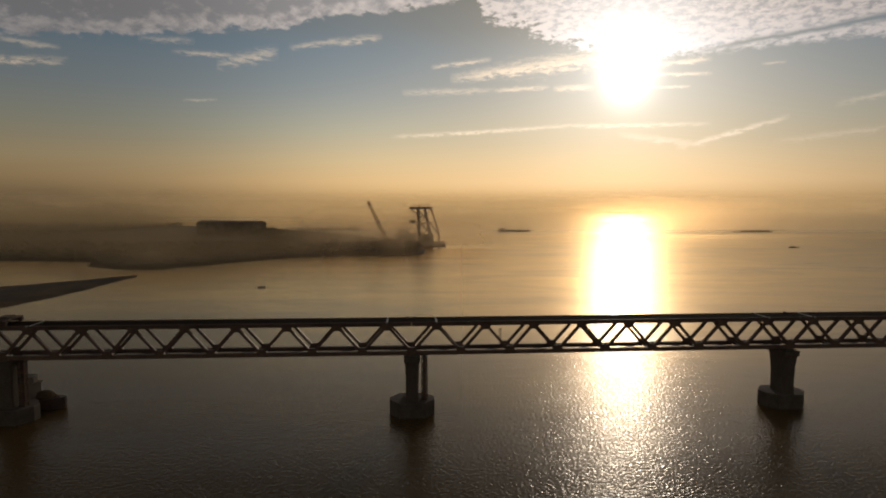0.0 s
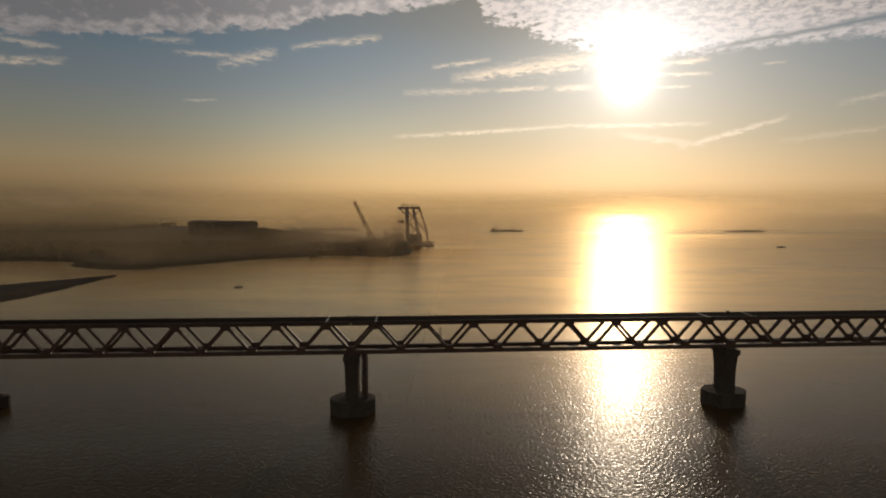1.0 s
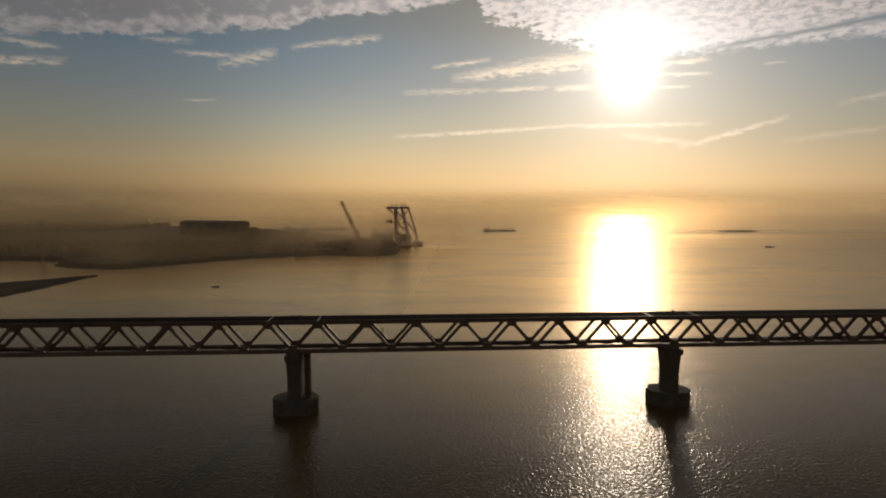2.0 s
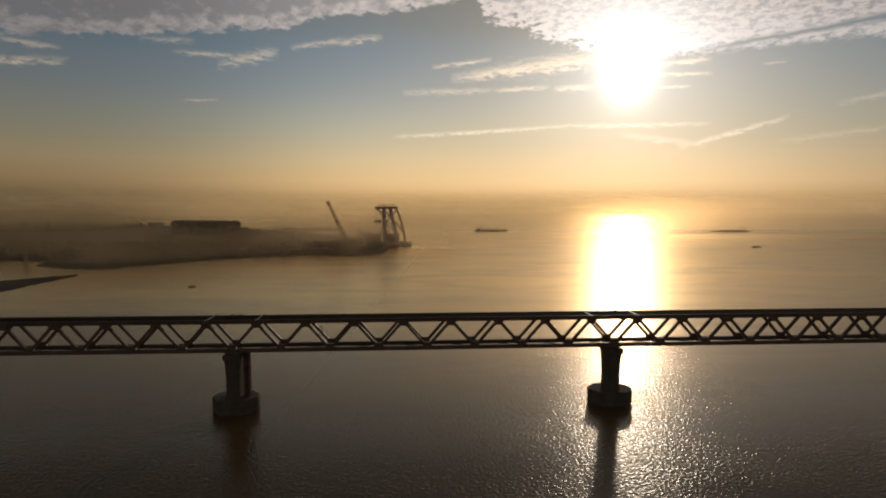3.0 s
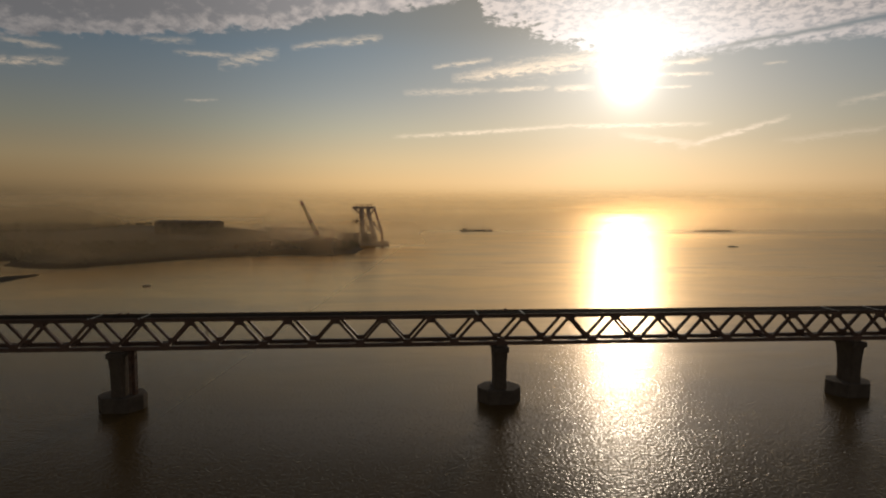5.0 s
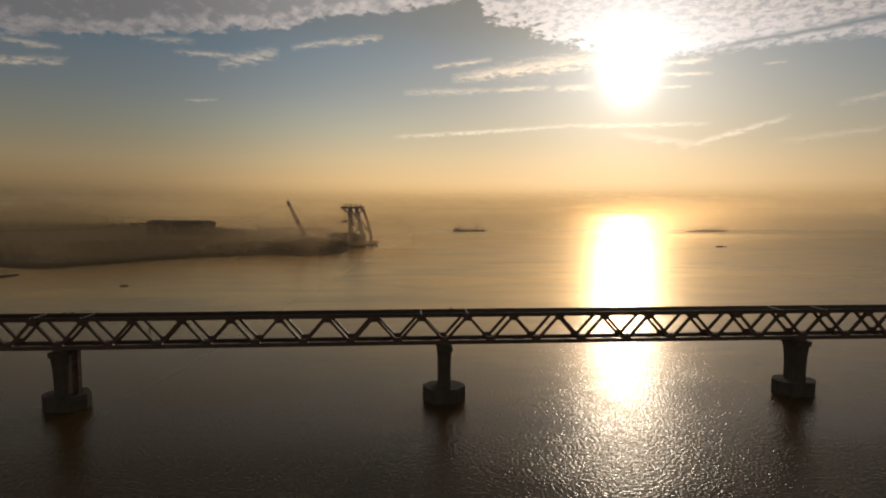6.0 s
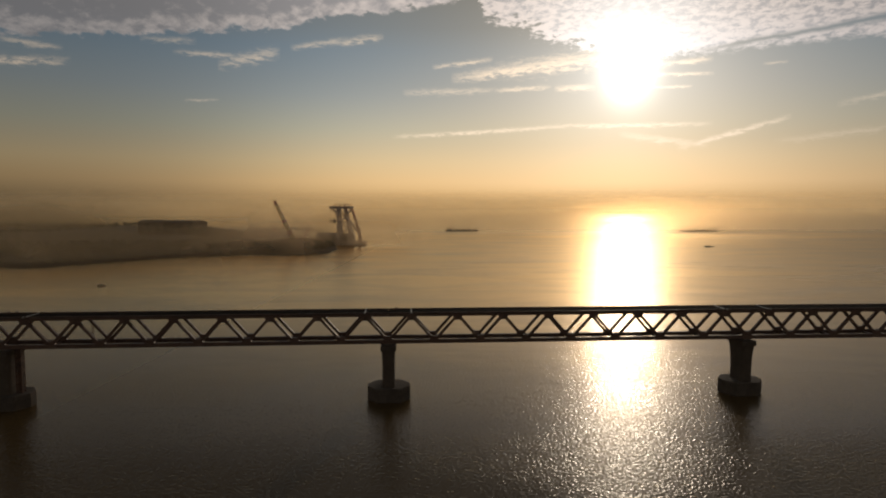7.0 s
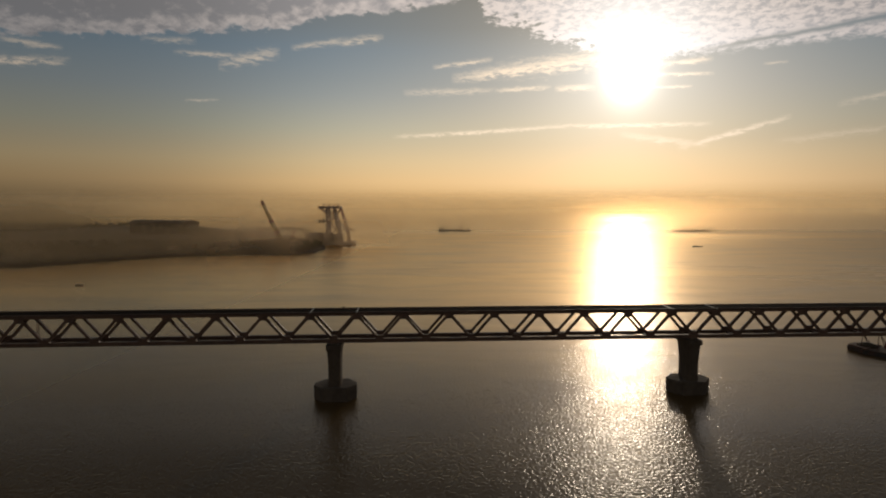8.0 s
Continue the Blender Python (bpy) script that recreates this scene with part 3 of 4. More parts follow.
def build_span(m):
    ob = thing("bridge_span", "dark brown steel Warren truss span carrying a road deck", "bridge", "spans of the bridge", at=m @ pose(0, MID, 0))
    end = SPAN - 0.05
    for y in (-HALF, HALF):
        part("bottom_chord", box((0.05, y - 0.5, LOW - 0.7), (end, y + 0.5, LOW + 0.7), 0.08), STEEL, ob)
        part("top_chord", box((0.05, y - 0.5, HIGH - 0.45), (end, y + 0.5, HIGH + 0.5), 0.08), STEEL, ob)
        for z in (LOW - 0.75, LOW + 0.72):
            part("flange", box((0.05, y - 0.65, z - 0.05), (end, y + 0.65, z + 0.05)), STEEL, ob)
    rising = part("diagonal", beam((0.5, 0, LOW + 0.7), (PANEL / 2 - 0.4, 0, HIGH - 0.46), 1.0, 1.1, (0, 1, 0)), STEEL, ob)
    falling = part("diagonal", beam((0.4, 0, HIGH - 0.46), (PANEL / 2 - 0.5, 0, LOW + 0.7), 1.0, 1.1, (0, 1, 0)), STEEL, ob)
    gusset_low = part("gusset", plate(((LOW - 0.72, 2.2), (LOW + 0.75, 2.0), (LOW + 1.5, 1.55), (LOW + 2.2, 1.45)), 1.08), STEEL, ob)
    gusset_high = part("gusset", plate(((HIGH - 2.0, 1.45), (HIGH - 1.3, 1.55), (HIGH - 0.5, 2.0), (HIGH + 0.52, 2.1)), 1.08), STEEL, ob)
    floor_beam = part("floor_beam", box((-0.3, -HALF + 0.52, LOW - 0.6), (0.3, HALF - 0.52, LOW + 0.3), 0.04), STEEL, ob)
    cross = part("cross_beam", box((-0.28, -4.85, HIGH + 0.53), (0.28, 4.85, HIGH + 0.62), 0.02), STEEL, ob)
    lacing = part("lateral_brace", beam((0.4, -HALF + 0.5, LOW - 0.3), (PANEL - 0.4, HALF - 0.5, LOW - 0.3), 0.35, 0.35), STEEL, ob)
    first_spots = {rising: (0, -HALF), falling: (PANEL / 2, -HALF), gusset_low: (0, -HALF), gusset_high: (PANEL / 2, -HALF)}
    for piece, (x, y) in first_spots.items():
        piece.location = (x, y, 0)
        for i in range(8):
            for side in (-HALF, HALF):
                if i or side > 0:
                    again(piece, piece.name.split(".")[0], pose(x + i * PANEL + (SKEW if side > 0 else 0), side, 0), ob)
    cross.location = (PANEL / 4, 0, 0)
    floor_beam.location = (PANEL, 0, 0)
    for i in range(8):
        if i:
            again(lacing, "lateral_brace", pose(i * PANEL, 0, 0), ob)
        if 1 < i:
            again(floor_beam, "floor_beam", pose(i * PANEL, 0, 0), ob)
        for q in (0.25, 0.75):
            if i or q > 0.5:
                again(cross, "cross_beam", pose((i + q) * PANEL, 0, 0), ob)
    part("road_deck", loft([[(x, y, HIGH + z) for y, z in ((-5.1, 0.75), (-4.9, 0.63), (4.9, 0.63), (5.1, 0.75), (5.1, 0.85), (0, 0.95), (-5.1, 0.85))] for x in (0.05, end)]), ASPHALT, ob, "dark asphalt road deck")
    for y in (-5.0, 5.0):
        part("parapet", loft([[(x, y + dy, HIGH + z) for dy, z in ((-0.2, 0.8), (0.2, 0.8), (0.12, 1.25), (-0.12, 1.25))] for x in (0.05, end)]), STEEL, ob)
    for i in (0.5, 7.5):
        part("joint_strip", loft([[(i * PANEL + dx, y, HIGH + z) for dx, z in ((-0.3, 0.82), (0.3, 0.82), (0.3, 1.32 if abs(y) > 4.7 else 1.0), (-0.3, 1.32 if abs(y) > 4.7 else 1.0))] for y in (-5.26, -4.74, -4.6, 4.6, 4.74, 5.26)]), PALE, ob, "pale concrete joint strip")
    return ob


first = None
for (k, x, y), (k1, x1, y1) in zip(PIERS, PIERS[1:]):
    m = pose(x, y, 0, 0, 0, math.degrees(math.atan2(y1 - y, x1 - x)))
    if first is None:
        first = build_span(m)
    else:
        copy_thing(first, m)


def build_pier(m):
    ob = thing("bridge_pier", "flared concrete bridge pier on a broad pile cap in the river", "bridge pier", "piers of the bridge", at=m)
    plan = [(-8.7, -1.8), (-4.9, -6.8), (4.9, -6.8), (8.7, -1.8), (8.7, 1.8), (4.9, 6.8), (-4.9, 6.8), (-8.7, 1.8)]

    def ring(s, z):
        return [(x * s, y * s, z) for x, y in plan]
    part("pile_cap", loft([ring(0.97, -2.0), ring(0.99, 0.2), ring(1.0, 0.6), ring(1.0, 5.4), ring(0.975, 5.8)]), CAP, ob, "weathered concrete pile cap")
    rings = []
    for z, a, front, b in ((5.78, 2.5, 5.0, 4.0), (9, 2.45, 4.9, 4.0), (13, 2.45, 5.0, 4.1), (16.5, 2.5, 5.25, 4.4), (19.5, 2.65, 5.65, 4.9), (21.2, 2.8, 5.9, 5.3)):
        c = 0.6
        rings.append([(-a + c, -front, z), (a - c, -front, z), (a, -front + c, z), (a, b - c, z), (a - c, b, z), (-a + c, b, z), (-a, b - c, z), (-a, -front + c, z)])
    part("shaft", loft(rings), CONCRETE, ob)
    part("pier_head", box((-3.1, -6.3, 21.18), (3.1, 6.1, 23.3), 0.15), CONCRETE, ob)
    for y in (MID - HALF, MID + HALF):
        part("bearing", box((-1.6, y - 0.9, 23.29), (1.6, y + 0.9, LOW - 0.79), 0.08), RAIL, ob, "steel bearing block")
    return ob


first = None
for i, (k, x, y) in enumerate(PIERS):
    turn = (HEADINGS.get(k - 1, 0.2) + HEADINGS.get(k, 2.2)) / 2
    m = pose(x, y, 0, 0, 0, turn)
    if first is None:
        first = build_pier(m)
    else:
        copy_thing(first, m)
    if k in (-1, 0):
        tower = thing("access_tower", "slim steel lattice access tower standing on a bridge pile cap", "tower", "access towers", at=m @ pose(4.8, -1.0, 5.8))
        part("frame", lattice((0, 0, 0), (0, 0, 17.6), 2.0, 10, 0.17), RUST, tower)
        part("mast", box((-0.55, -0.55, 0.0), (0.55, 0.55, 17.5), 0.05), RUST, tower)
        part("landing", box((-1.2, -1.2, 17.5), (1.2, 1.2, 17.8), 0.03), RUST, tower)

# ---- woods and yard on the bank ----
def inside(x, y, outline):
    hit = False
    for (ax, ay), (bx, by) in zip(outline, outline[1:] + outline[:1]):
        if (ay > y) != (by > y) and x < (bx - ax) * (y - ay) / (by - ay) + ax:
            hit = not hit
    return hit


def shore_gap(x, y, outline):
    best = 1e9
    for (ax, ay), (bx, by) in zip(outline, outline[1:] + outline[:1]):
        dx, dy = bx - ax, by - ay
        t = max(0, min(1, ((x - ax) * dx + (y - ay) * dy) / (dx * dx + dy * dy)))
        best = min(best, math.hypot(x - ax - t * dx, y - ay - t * dy))
    return best


def plant_mass(name, spots, material, label, category, leaves, size, trunk):
    """Many plants in one mesh: a tapered trunk each, and a ragged crown of small tilted leaf clumps."""
    rng = np.random.default_rng(7)
    at = np.array(spots)
    n, h = len(at), at[:, 3]
    spread = h * rng.uniform(0.26, 0.4, n)
    lobe = np.stack([rng.normal(0, 0.5, (n, 5)) * spread[:, None], rng.normal(0, 0.5, (n, 5)) * spread[:, None],
                     rng.uniform(0.45, 0.88, (n, 5)) * h[:, None] * (1.0 if trunk else 0.6)], -1)
    reach = rng.uniform(0.35, 0.6, (n, 5)) * spread[:, None]
    pick = rng.integers(0, 5, (n, leaves))
    row = np.arange(n)[:, None]
    d = rng.normal(0, 1, (n, leaves, 3))
    d /= np.linalg.norm(d, axis=-1, keepdims=True)
    c = at[:, None, :3] + lobe[row, pick] + d * (reach[row, pick] * rng.uniform(0.6, 1.15, (n, leaves)))[..., None] * (1, 1, 0.8)
    a = np.cross(d, rng.normal(0, 1, (n, leaves, 3)))
    a /= np.linalg.norm(a, axis=-1, keepdims=True)
    b = np.cross(d, a)
    s = (size * rng.uniform(0.6, 1.3, (n, leaves)))[..., None]
    verts = np.stack([c + a * s, c + b * s * 0.7, c - a * s, c - b * s * 0.8 + d * s * 0.3], 2).reshape(-1, 3)
    faces = np.arange(len(verts)).reshape(-1, 4).tolist()
    kinds = [0] * len(faces)
    verts = verts.tolist()
    if trunk:
        for x, y, z, tall in spots:
            k, r = len(verts), tall * 0.022
            for zz, rr in ((z - 0.3, r), (z + tall * 0.6, r * 0.4)):
                verts += [(x + rr, y, zz), (x - rr * 0.5, y + rr * 0.87, zz), (x - rr * 0.5, y - rr * 0.87, zz)]
            faces += [(k, k + 1, k + 4, k + 3), (k + 1, k + 2, k + 5, k + 4), (k + 2, k, k + 3, k + 5)]
            kinds += [1, 1, 1]
    mesh = bpy.data.meshes.new(name)
    mesh.from_pydata(verts, [], faces)
    mesh.materials.append(material)
    mesh.materials.append(BARK)
    mesh.polygons.foreach_set("material_index", kinds)
    return tagged(new(name, mesh), label, category, kind="stuff")


rng = random.Random(11)
HALLS = [(-655, 1500, -425, 1640)]


def spots(count, x0, x1, y0, y1, low, high, gap, clump):
    made = []
    while len(made) < count:
        x, y = rng.uniform(x0, x1), rng.uniform(y0, y1)
        if any(a - 14 < x < c + 14 and b - 14 < y < d + 14 for a, b, c, d in HALLS) or not inside(x, y, SHORE) or shore_gap(x, y, SHORE) < gap:
            continue
        if noise.noise(Vector((x, y, 3)) * clump) < rng.uniform(-0.5, 0.3):
            continue
        made.append((x, y, 2.6, rng.uniform(low, high)))
    return made


plant_mass("far_woods", spots(800, -1900, -900, 1400, 2200, 9, 16, 30, 0.006), LEAF, "dark misty woods far along the river bank", "trees", 70, 1.9, True)
plant_mass("scrub", spots(1800, -1300, -45, 760, 1150, 2.0, 6.0, 4, 0.05), LEAF, "low dark scrub along the muddy shore", "scrub", 26, 0.55, False)
plant_mass("shore_trees", spots(900, -1500, -330, 880, 1160, 6, 13, 12, 0.04), LEAF, "dense dark trees behind the misty shore", "trees", 90, 0.9, True)
plant_mass("point_trees", spots(480, -330, -38, 985, 1190, 8, 17, 10, 0.05), LEAF, "dark trees on the point before the crane berth", "trees", 100, 1.0, True)
slope_spots = []
for _ in range(420):
    t = rng.random()
    slope_spots.append((-445 + 230 * t + rng.uniform(-14, 14), 1470 - 275 * t + rng.uniform(-40, 40), 2.6, (22 - 3 * t) * rng.uniform(0.75, 1.05)))
plant_mass("yard_trees", slope_spots, LEAF, "dark wood sloping down from the hall to the point", "trees", 110, 1.3, True)
far_spots = [(-400 + 140 * rng.random(), 1862 + 60 * rng.random(), 1.8, rng.uniform(3, 6)) for _ in range(160)]
plant_mass("far_trees", far_spots, LEAF, "faint trees on a far hazy river bank", "trees", 45, 1.4, True)


def build_hall(m, length, depth, wall, ridge, label):
    ob = thing("fabrication_hall", label, "hall", at=m)
    part("wall", box((-length / 2, -depth / 2, -0.5), (length / 2, depth / 2, wall), 0.1), SHED, ob)
    arch = [(-depth / 2 - 1, wall - 0.3)] + [(depth / 2 * math.sin(a), wall + (ridge - wall) * math.cos(a)) for a in [radians(d) for d in range(-80, 81, 20)]] + [(depth / 2 + 1, wall - 0.3)]
    part("roof", loft([[(x, y, z) for y, z in arch] for x in (-length / 2 - 1.5, length / 2 + 1.5)]), ROOF, ob, "dull rust-brown sheet roof")
    bays = int(length / 22)
    door = None
    for i in range(bays):
        x = -length / 2 + (i + 0.5) * length / bays
        if door is None:
            door = part("door", box((-5, -depth / 2 - 0.4, 0), (5, -depth / 2 + 0.05, wall * 0.6), 0.05), ROOF, ob)
            door.location = (x, 0, 0)
        else:
            again(door, "door", pose(x, 0, 0), ob)
    return ob


build_hall(pose(-556, 1570, 2.8, 0, 0, -18), 172, 60, 27, 36, "long arched fabrication hall on the misty river bank")


# ---- lattice crane on the bank ----
def build_boom_crane(m):
    ob = thing("crawler_crane", "tall crawler crane with banded lattice boom on the shore", "crane", at=m)
    for y in (-4.2, 4.2):
        track = part("track", loft([[(x, y + dy, z) for x, z in ((-6, 0.7), (-5, 0), (5, 0), (6, 0.7), (6, 1.4), (5, 2), (-5, 2), (-6, 1.4))] for dy in (-0.8, 0.8)]), TYRE, ob)
    house = part("house", box((-3, -3.2, 2.4), (9, 3.2, 6.6), 0.3), CRANE_RED, ob)
    part("slew_ring", tube((0, 0, 1.6), (0, 0, 2.5), 2.6, 2.6, 16), RUST, ob)
    part("cab", box((-5.2, -3.4, 2.6), (-3.05, -0.8, 6.0), 0.2), CRANE_PALE, ob)
    part("counterweight", box((9.05, -3.0, 2.3), (11.5, 3.0, 6.0), 0.3), CONCRETE, ob)
    foot, tip = Vector((-2.5, 0, 5.0)), Vector((-39.0, 0, 83.0))
    cuts = (0.0, 0.26, 0.36, 0.52, 0.6, 0.9, 1.0)
    for i, (a, b) in enumerate(zip(cuts, cuts[1:])):
        w0, w1 = 6.4 - 3.2 * a, 6.4 - 3.2 * b
        part("boom_section", lattice(foot.lerp(tip, a), foot.lerp(tip, b), w0, max(2, int((b - a) * 22)), 0.45, w1 / w0), CRANE_PALE if i % 2 == 0 else CRANE_RED, ob)
    part("mast", lattice((4, 0, 6.4), (16, 0, 34), 2.4, 8, 0.2, 0.6), CRANE_RED, ob)
    part("pendant", beam((16, 0, 34), tip, 0.22, 0.22), CABLE, ob)
    part("backstay", beam((16, 0, 34), (10, 0, 6), 0.22, 0.22), CABLE, ob)
    rope = part("hoist_rope", beam(tip + Vector((-0.8, 0, -0.5)), (-39.8, 0, 36), 0.22, 0.22, (0, 1, 0)), CABLE, ob)
    part("hook_block", loft([[(x - 39.8, y, z) for x, y in ((-0.9, -0.5), (0.9, -0.5), (0.9, 0.5), (-0.9, 0.5))] for z in (33.0, 36.0)]), CRANE_RED, rope)
    return ob


build_boom_crane(pose(-87.5, 1006, 2.7))


# ---- floating sheer-leg crane ----
def hull(length, beam_w, deep, free, rake=0.12, taper=0.7, flat=0.75):
    """A blunt-bowed hull along x, from below the water to its deck edge."""
    rings = []
    for z, k in ((-deep, 1 - rake), (0.0, 1 - rake * 0.4), (free, 1.0)):
        h, b = length / 2 * k, beam_w / 2 * (0.92 + 0.08 * k)
        rings.append([(-h, -b * taper, z), (-h * flat, -b, z), (h * flat, -b, z), (h, -b * taper * 0.55, z), (h, b * taper * 0.55, z), (h * flat, b, z), (-h * flat, b, z), (-h, b * taper, z)])
    return loft(rings)


def build_floating_crane(m):
    ob = thing("floating_crane", "huge floating crane with braced steel tower on a barge", "crane vessel", at=m)
    body = part("hull", hull(102, 36, 3, 6.5, 0.06, 0.95, 0.93), HAZED, ob)
    part("deck_plate", box((-46, -16, 6.45), (46, 16, 6.9), 0.1), DECKING, ob)
    house = part("deck_house", box((-48, -13, 6.85), (-10, 13, 18.5), 0.4), CABIN, ob)
    for z in (9.5, 13.5):
        for i in range(9):
            part("window", box((-46 + i * 4.0, -13.14, z), (-44.2 + i * 4.0, -12.9, z + 1.6)), GLASS, house)
    for i, x in enumerate(range(-47, -8, 6)):
        part("girder", box((x, -14, 18.55), (x + 1.3, 14, 21.5), 0.05), CRANE_STEEL, ob)
    part("gantry_rail", box((-50, -14.4, 21.55), (-8, -12.8, 23.5), 0.05), CRANE_STEEL, ob)
    part("gantry_rail", box((-50, 12.8, 21.55), (-8, 14.4, 23.5), 0.05), CRANE_STEEL, ob)
    part("winch_house", box((2, -9, 6.85), (26, 9, 22), 0.5), CABIN, ob)
    for y in (-11, 11):
        part("front_leg", lattice((-2, y, 6.8), (-4, y * 0.8, 71), 4.6, 14, 0.7, 0.95), CRANE_STEEL, ob)
        part("middle_leg", lattice((23, y, 6.8), (9, y * 0.8, 71), 4.2, 14, 0.65, 0.9), CRANE_STEEL, ob)
        part("back_leg", beam((37, y, 6.8), (36.5, y, 24), 2.4, 2.4, (0, 1, 0)), CRANE_RED, ob)
        part("back_leg", beam((36.5, y, 24), (22, y * 0.8, 72), 2.2, 2.2, (0, 1, 0)), CRANE_RED, ob)
        part("long_brace", beam((36, y, 24), (8, y * 0.85, 58), 1.9, 1.9, (0, 1, 0)), CRANE_STEEL, ob)
        for (x0, z0), (x1, z1) in (((-4, 69), (10, 56)), ((11, 56), (-3, 44)), ((-3, 44), (14, 32)), ((15, 32), (-2, 20)), ((21, 70), (11, 58))):
            part("cross_brace", beam((x0, y * 0.87, z0), (x1, y * 0.87, z1), 1.7, 1.7, (0, 1, 0)), CRANE_STEEL, ob)
        for z, x in ((44, 13), (57, 10)):
            part("tie", beam((-3.4, y * 0.85, z), (x, y * 0.85, z), 1.5, 1.5, (0, 1, 0)), CRANE_STEEL, ob)
        part("head_brace", beam((-5, y * 0.8, 60), (-19, y * 0.8, 73), 1.7, 1.7, (0, 1, 0)), CRANE_STEEL, ob)
    for z in (28, 50, 70):
        part("tie", beam((-5, -10, z), (-5, 10, z), 1.3, 1.3), CRANE_STEEL, ob)
    top = part("head_platform", box((-21, -10, 71.5), (23, 10, 76.5), 0.3), CRANE_STEEL, ob)
    part("sheave_deck", box((-14, -7, 79.6), (18, 7, 80.6), 0.2), CRANE_STEEL, ob)
    for x in (-12, -2, 8, 16):
        for y in (-6, 6):
            part("post", box((x - 0.4, y - 0.4, 76.4), (x + 0.4, y + 0.4, 79.7)), CRANE_STEEL, ob)
    for x, y in ((-19.5, -5), (-15, 4), (-11.5, -2)):
        rope = part("hoist_rope", beam((x, y, 71.6), (x, y, 50), 0.35, 0.35, (0, 1, 0)), CABLE, ob)
        part("hook_block", loft([[(x + a * s, y + b, z) for a, b in ((-1.9, -1), (1.9, -1), (1.9, 1), (-1.9, 1))] for z, s in ((43, 0.4), (45, 1.0), (48.5, 1.0), (50.2, 0.5))]), HULL, rope)
    return ob


build_floating_crane(pose(-46, 1187, 0))


# ---- vessels ----
def cabin_block(ob, lo, hi, rows, material, windows=True):
    house = part("deck_house", box(lo, hi, 0.15), material, ob)
    if windows:
        n = max(2, int((hi[0] - lo[0]) / 1.8))
        for r in range(rows):
            z = lo[2] + (r + 0.5) * (hi[2] - lo[2]) / rows
            for i in range(n):
                x = lo[0] + (i + 0.5) * (hi[0] - lo[0]) / n
                part("window", box((x - 0.5, lo[1] - 0.05, z - 0.35), (x + 0.5, lo[1] + 0.1, z + 0.45)), GLASS, house)
    return house


def sheer_hull(length, beam_w, free, rise):
    """A hull along x with a full stern, a rounded rising bow and flared sides."""
    rings = []
    for i in range(13):
        t = i / 12
        x = (t - 0.5) * length
        half = beam_w / 2 * (0.82 + 0.18 * min(1, t * 4)) * (1 - max(0, (t - 0.62) / 0.38) ** 2.4 * 0.9)
        top = free + rise * max(0, (t - 0.35) / 0.65) ** 2
        rings.append([(x, -half * 0.45, -1.2), (x, -half * 0.9, 0.3), (x, -half, top), (x, half, top), (x, half * 0.9, 0.3), (x, half * 0.45, -1.2)])
    return loft(rings)


def build_work_boat(m):
    ob = thing("work_boat", "dark rusty work boat with a sand heap beside a pier", "boat", at=m)
    part("hull", sheer_hull(46, 11, 3.2, 1.6), HULL, ob)
    for y in (-1, 1):
        part("rubbing_strake", loft([[(x, y * (h + 0.02), z), (x, y * (h + 0.32), z), (x, y * (h + 0.32), z + 0.5), (x, y * (h + 0.02), z + 0.5)] for x, h, z in ((-20, 5.0, 2.3), (-8, 5.45, 2.35), (4, 5.45, 2.55), (9, 5.1, 2.8))]), RUST, ob)
    part("hatch", box((-18, -3.6, 3.1), (-9, 3.6, 5.0), 0.25), DECKING, ob)
    cabin_block(ob, (-6, -4.0, 3.3), (10.0, 4.0, 9.4), 2, CABIN)
    part("cabin_roof", box((-6.6, -4.5, 9.38), (10.6, 4.5, 9.75), 0.12), RUST, ob)
    house = part("wheelhouse", loft([[(x * k + 6.5, y * k, z) for x, y in ((-3.2, -3.0), (3.2, -3.0), (3.6, 0), (3.2, 3.0), (-3.2, 3.0))] for z, k in ((9.7, 1.0), (12.2, 0.94), (12.5, 1.02), (12.8, 0.98))]), CABIN, ob)
    for x in (4.4, 6.2, 8.0):
        part("window", box((x - 0.6, -3.02, 10.7), (x + 0.6, -2.7, 11.8)), GLASS, house)
    part("funnel", tube((0.6, 0, 9.7), (0.3, 0, 13.6), 1.0, 0.85, 12), HULL, ob)
    part("mast", tube((7.5, 0, 12.7), (7.5, 0, 15.2), 0.22, 0.1), RUST, ob)
    part("lamp_cluster", box((4.0, -1.0, 12.7), (5.8, 1.0, 13.6), 0.3), RUST, ob)
    rng = random.Random(5)
    heap = []
    for z, k in ((3.5, 1.0), (4.9, 0.86), (6.2, 0.62), (7.0, 0.3)):
        heap.append([(14.6 + 4.6 * k * math.cos(a) * rng.uniform(0.88, 1.1), 3.3 * k * math.sin(a) * rng.uniform(0.88, 1.1), z) for a in [2 * math.pi * i / 14 for i in range(14)]])
    part("sand_heap", loft(heap), SAND, ob, "heap of brown sand")
    for x in (19.8, 21.0):
        part("bollard", tube((x, -1.2, 4.2), (x, -1.2, 5.5), 0.3, 0.4, 10), RUST, ob)
    for i in range(6):
        x = -17 + i * 5.0
        part("fender", tube((x, -6.0, 1.6), (x, -5.35, 1.6), 0.75, 0.75, 12), TYRE, ob)
    return ob


build_work_boat(pose(-174.5, 235, 0, 0, 0, -3))


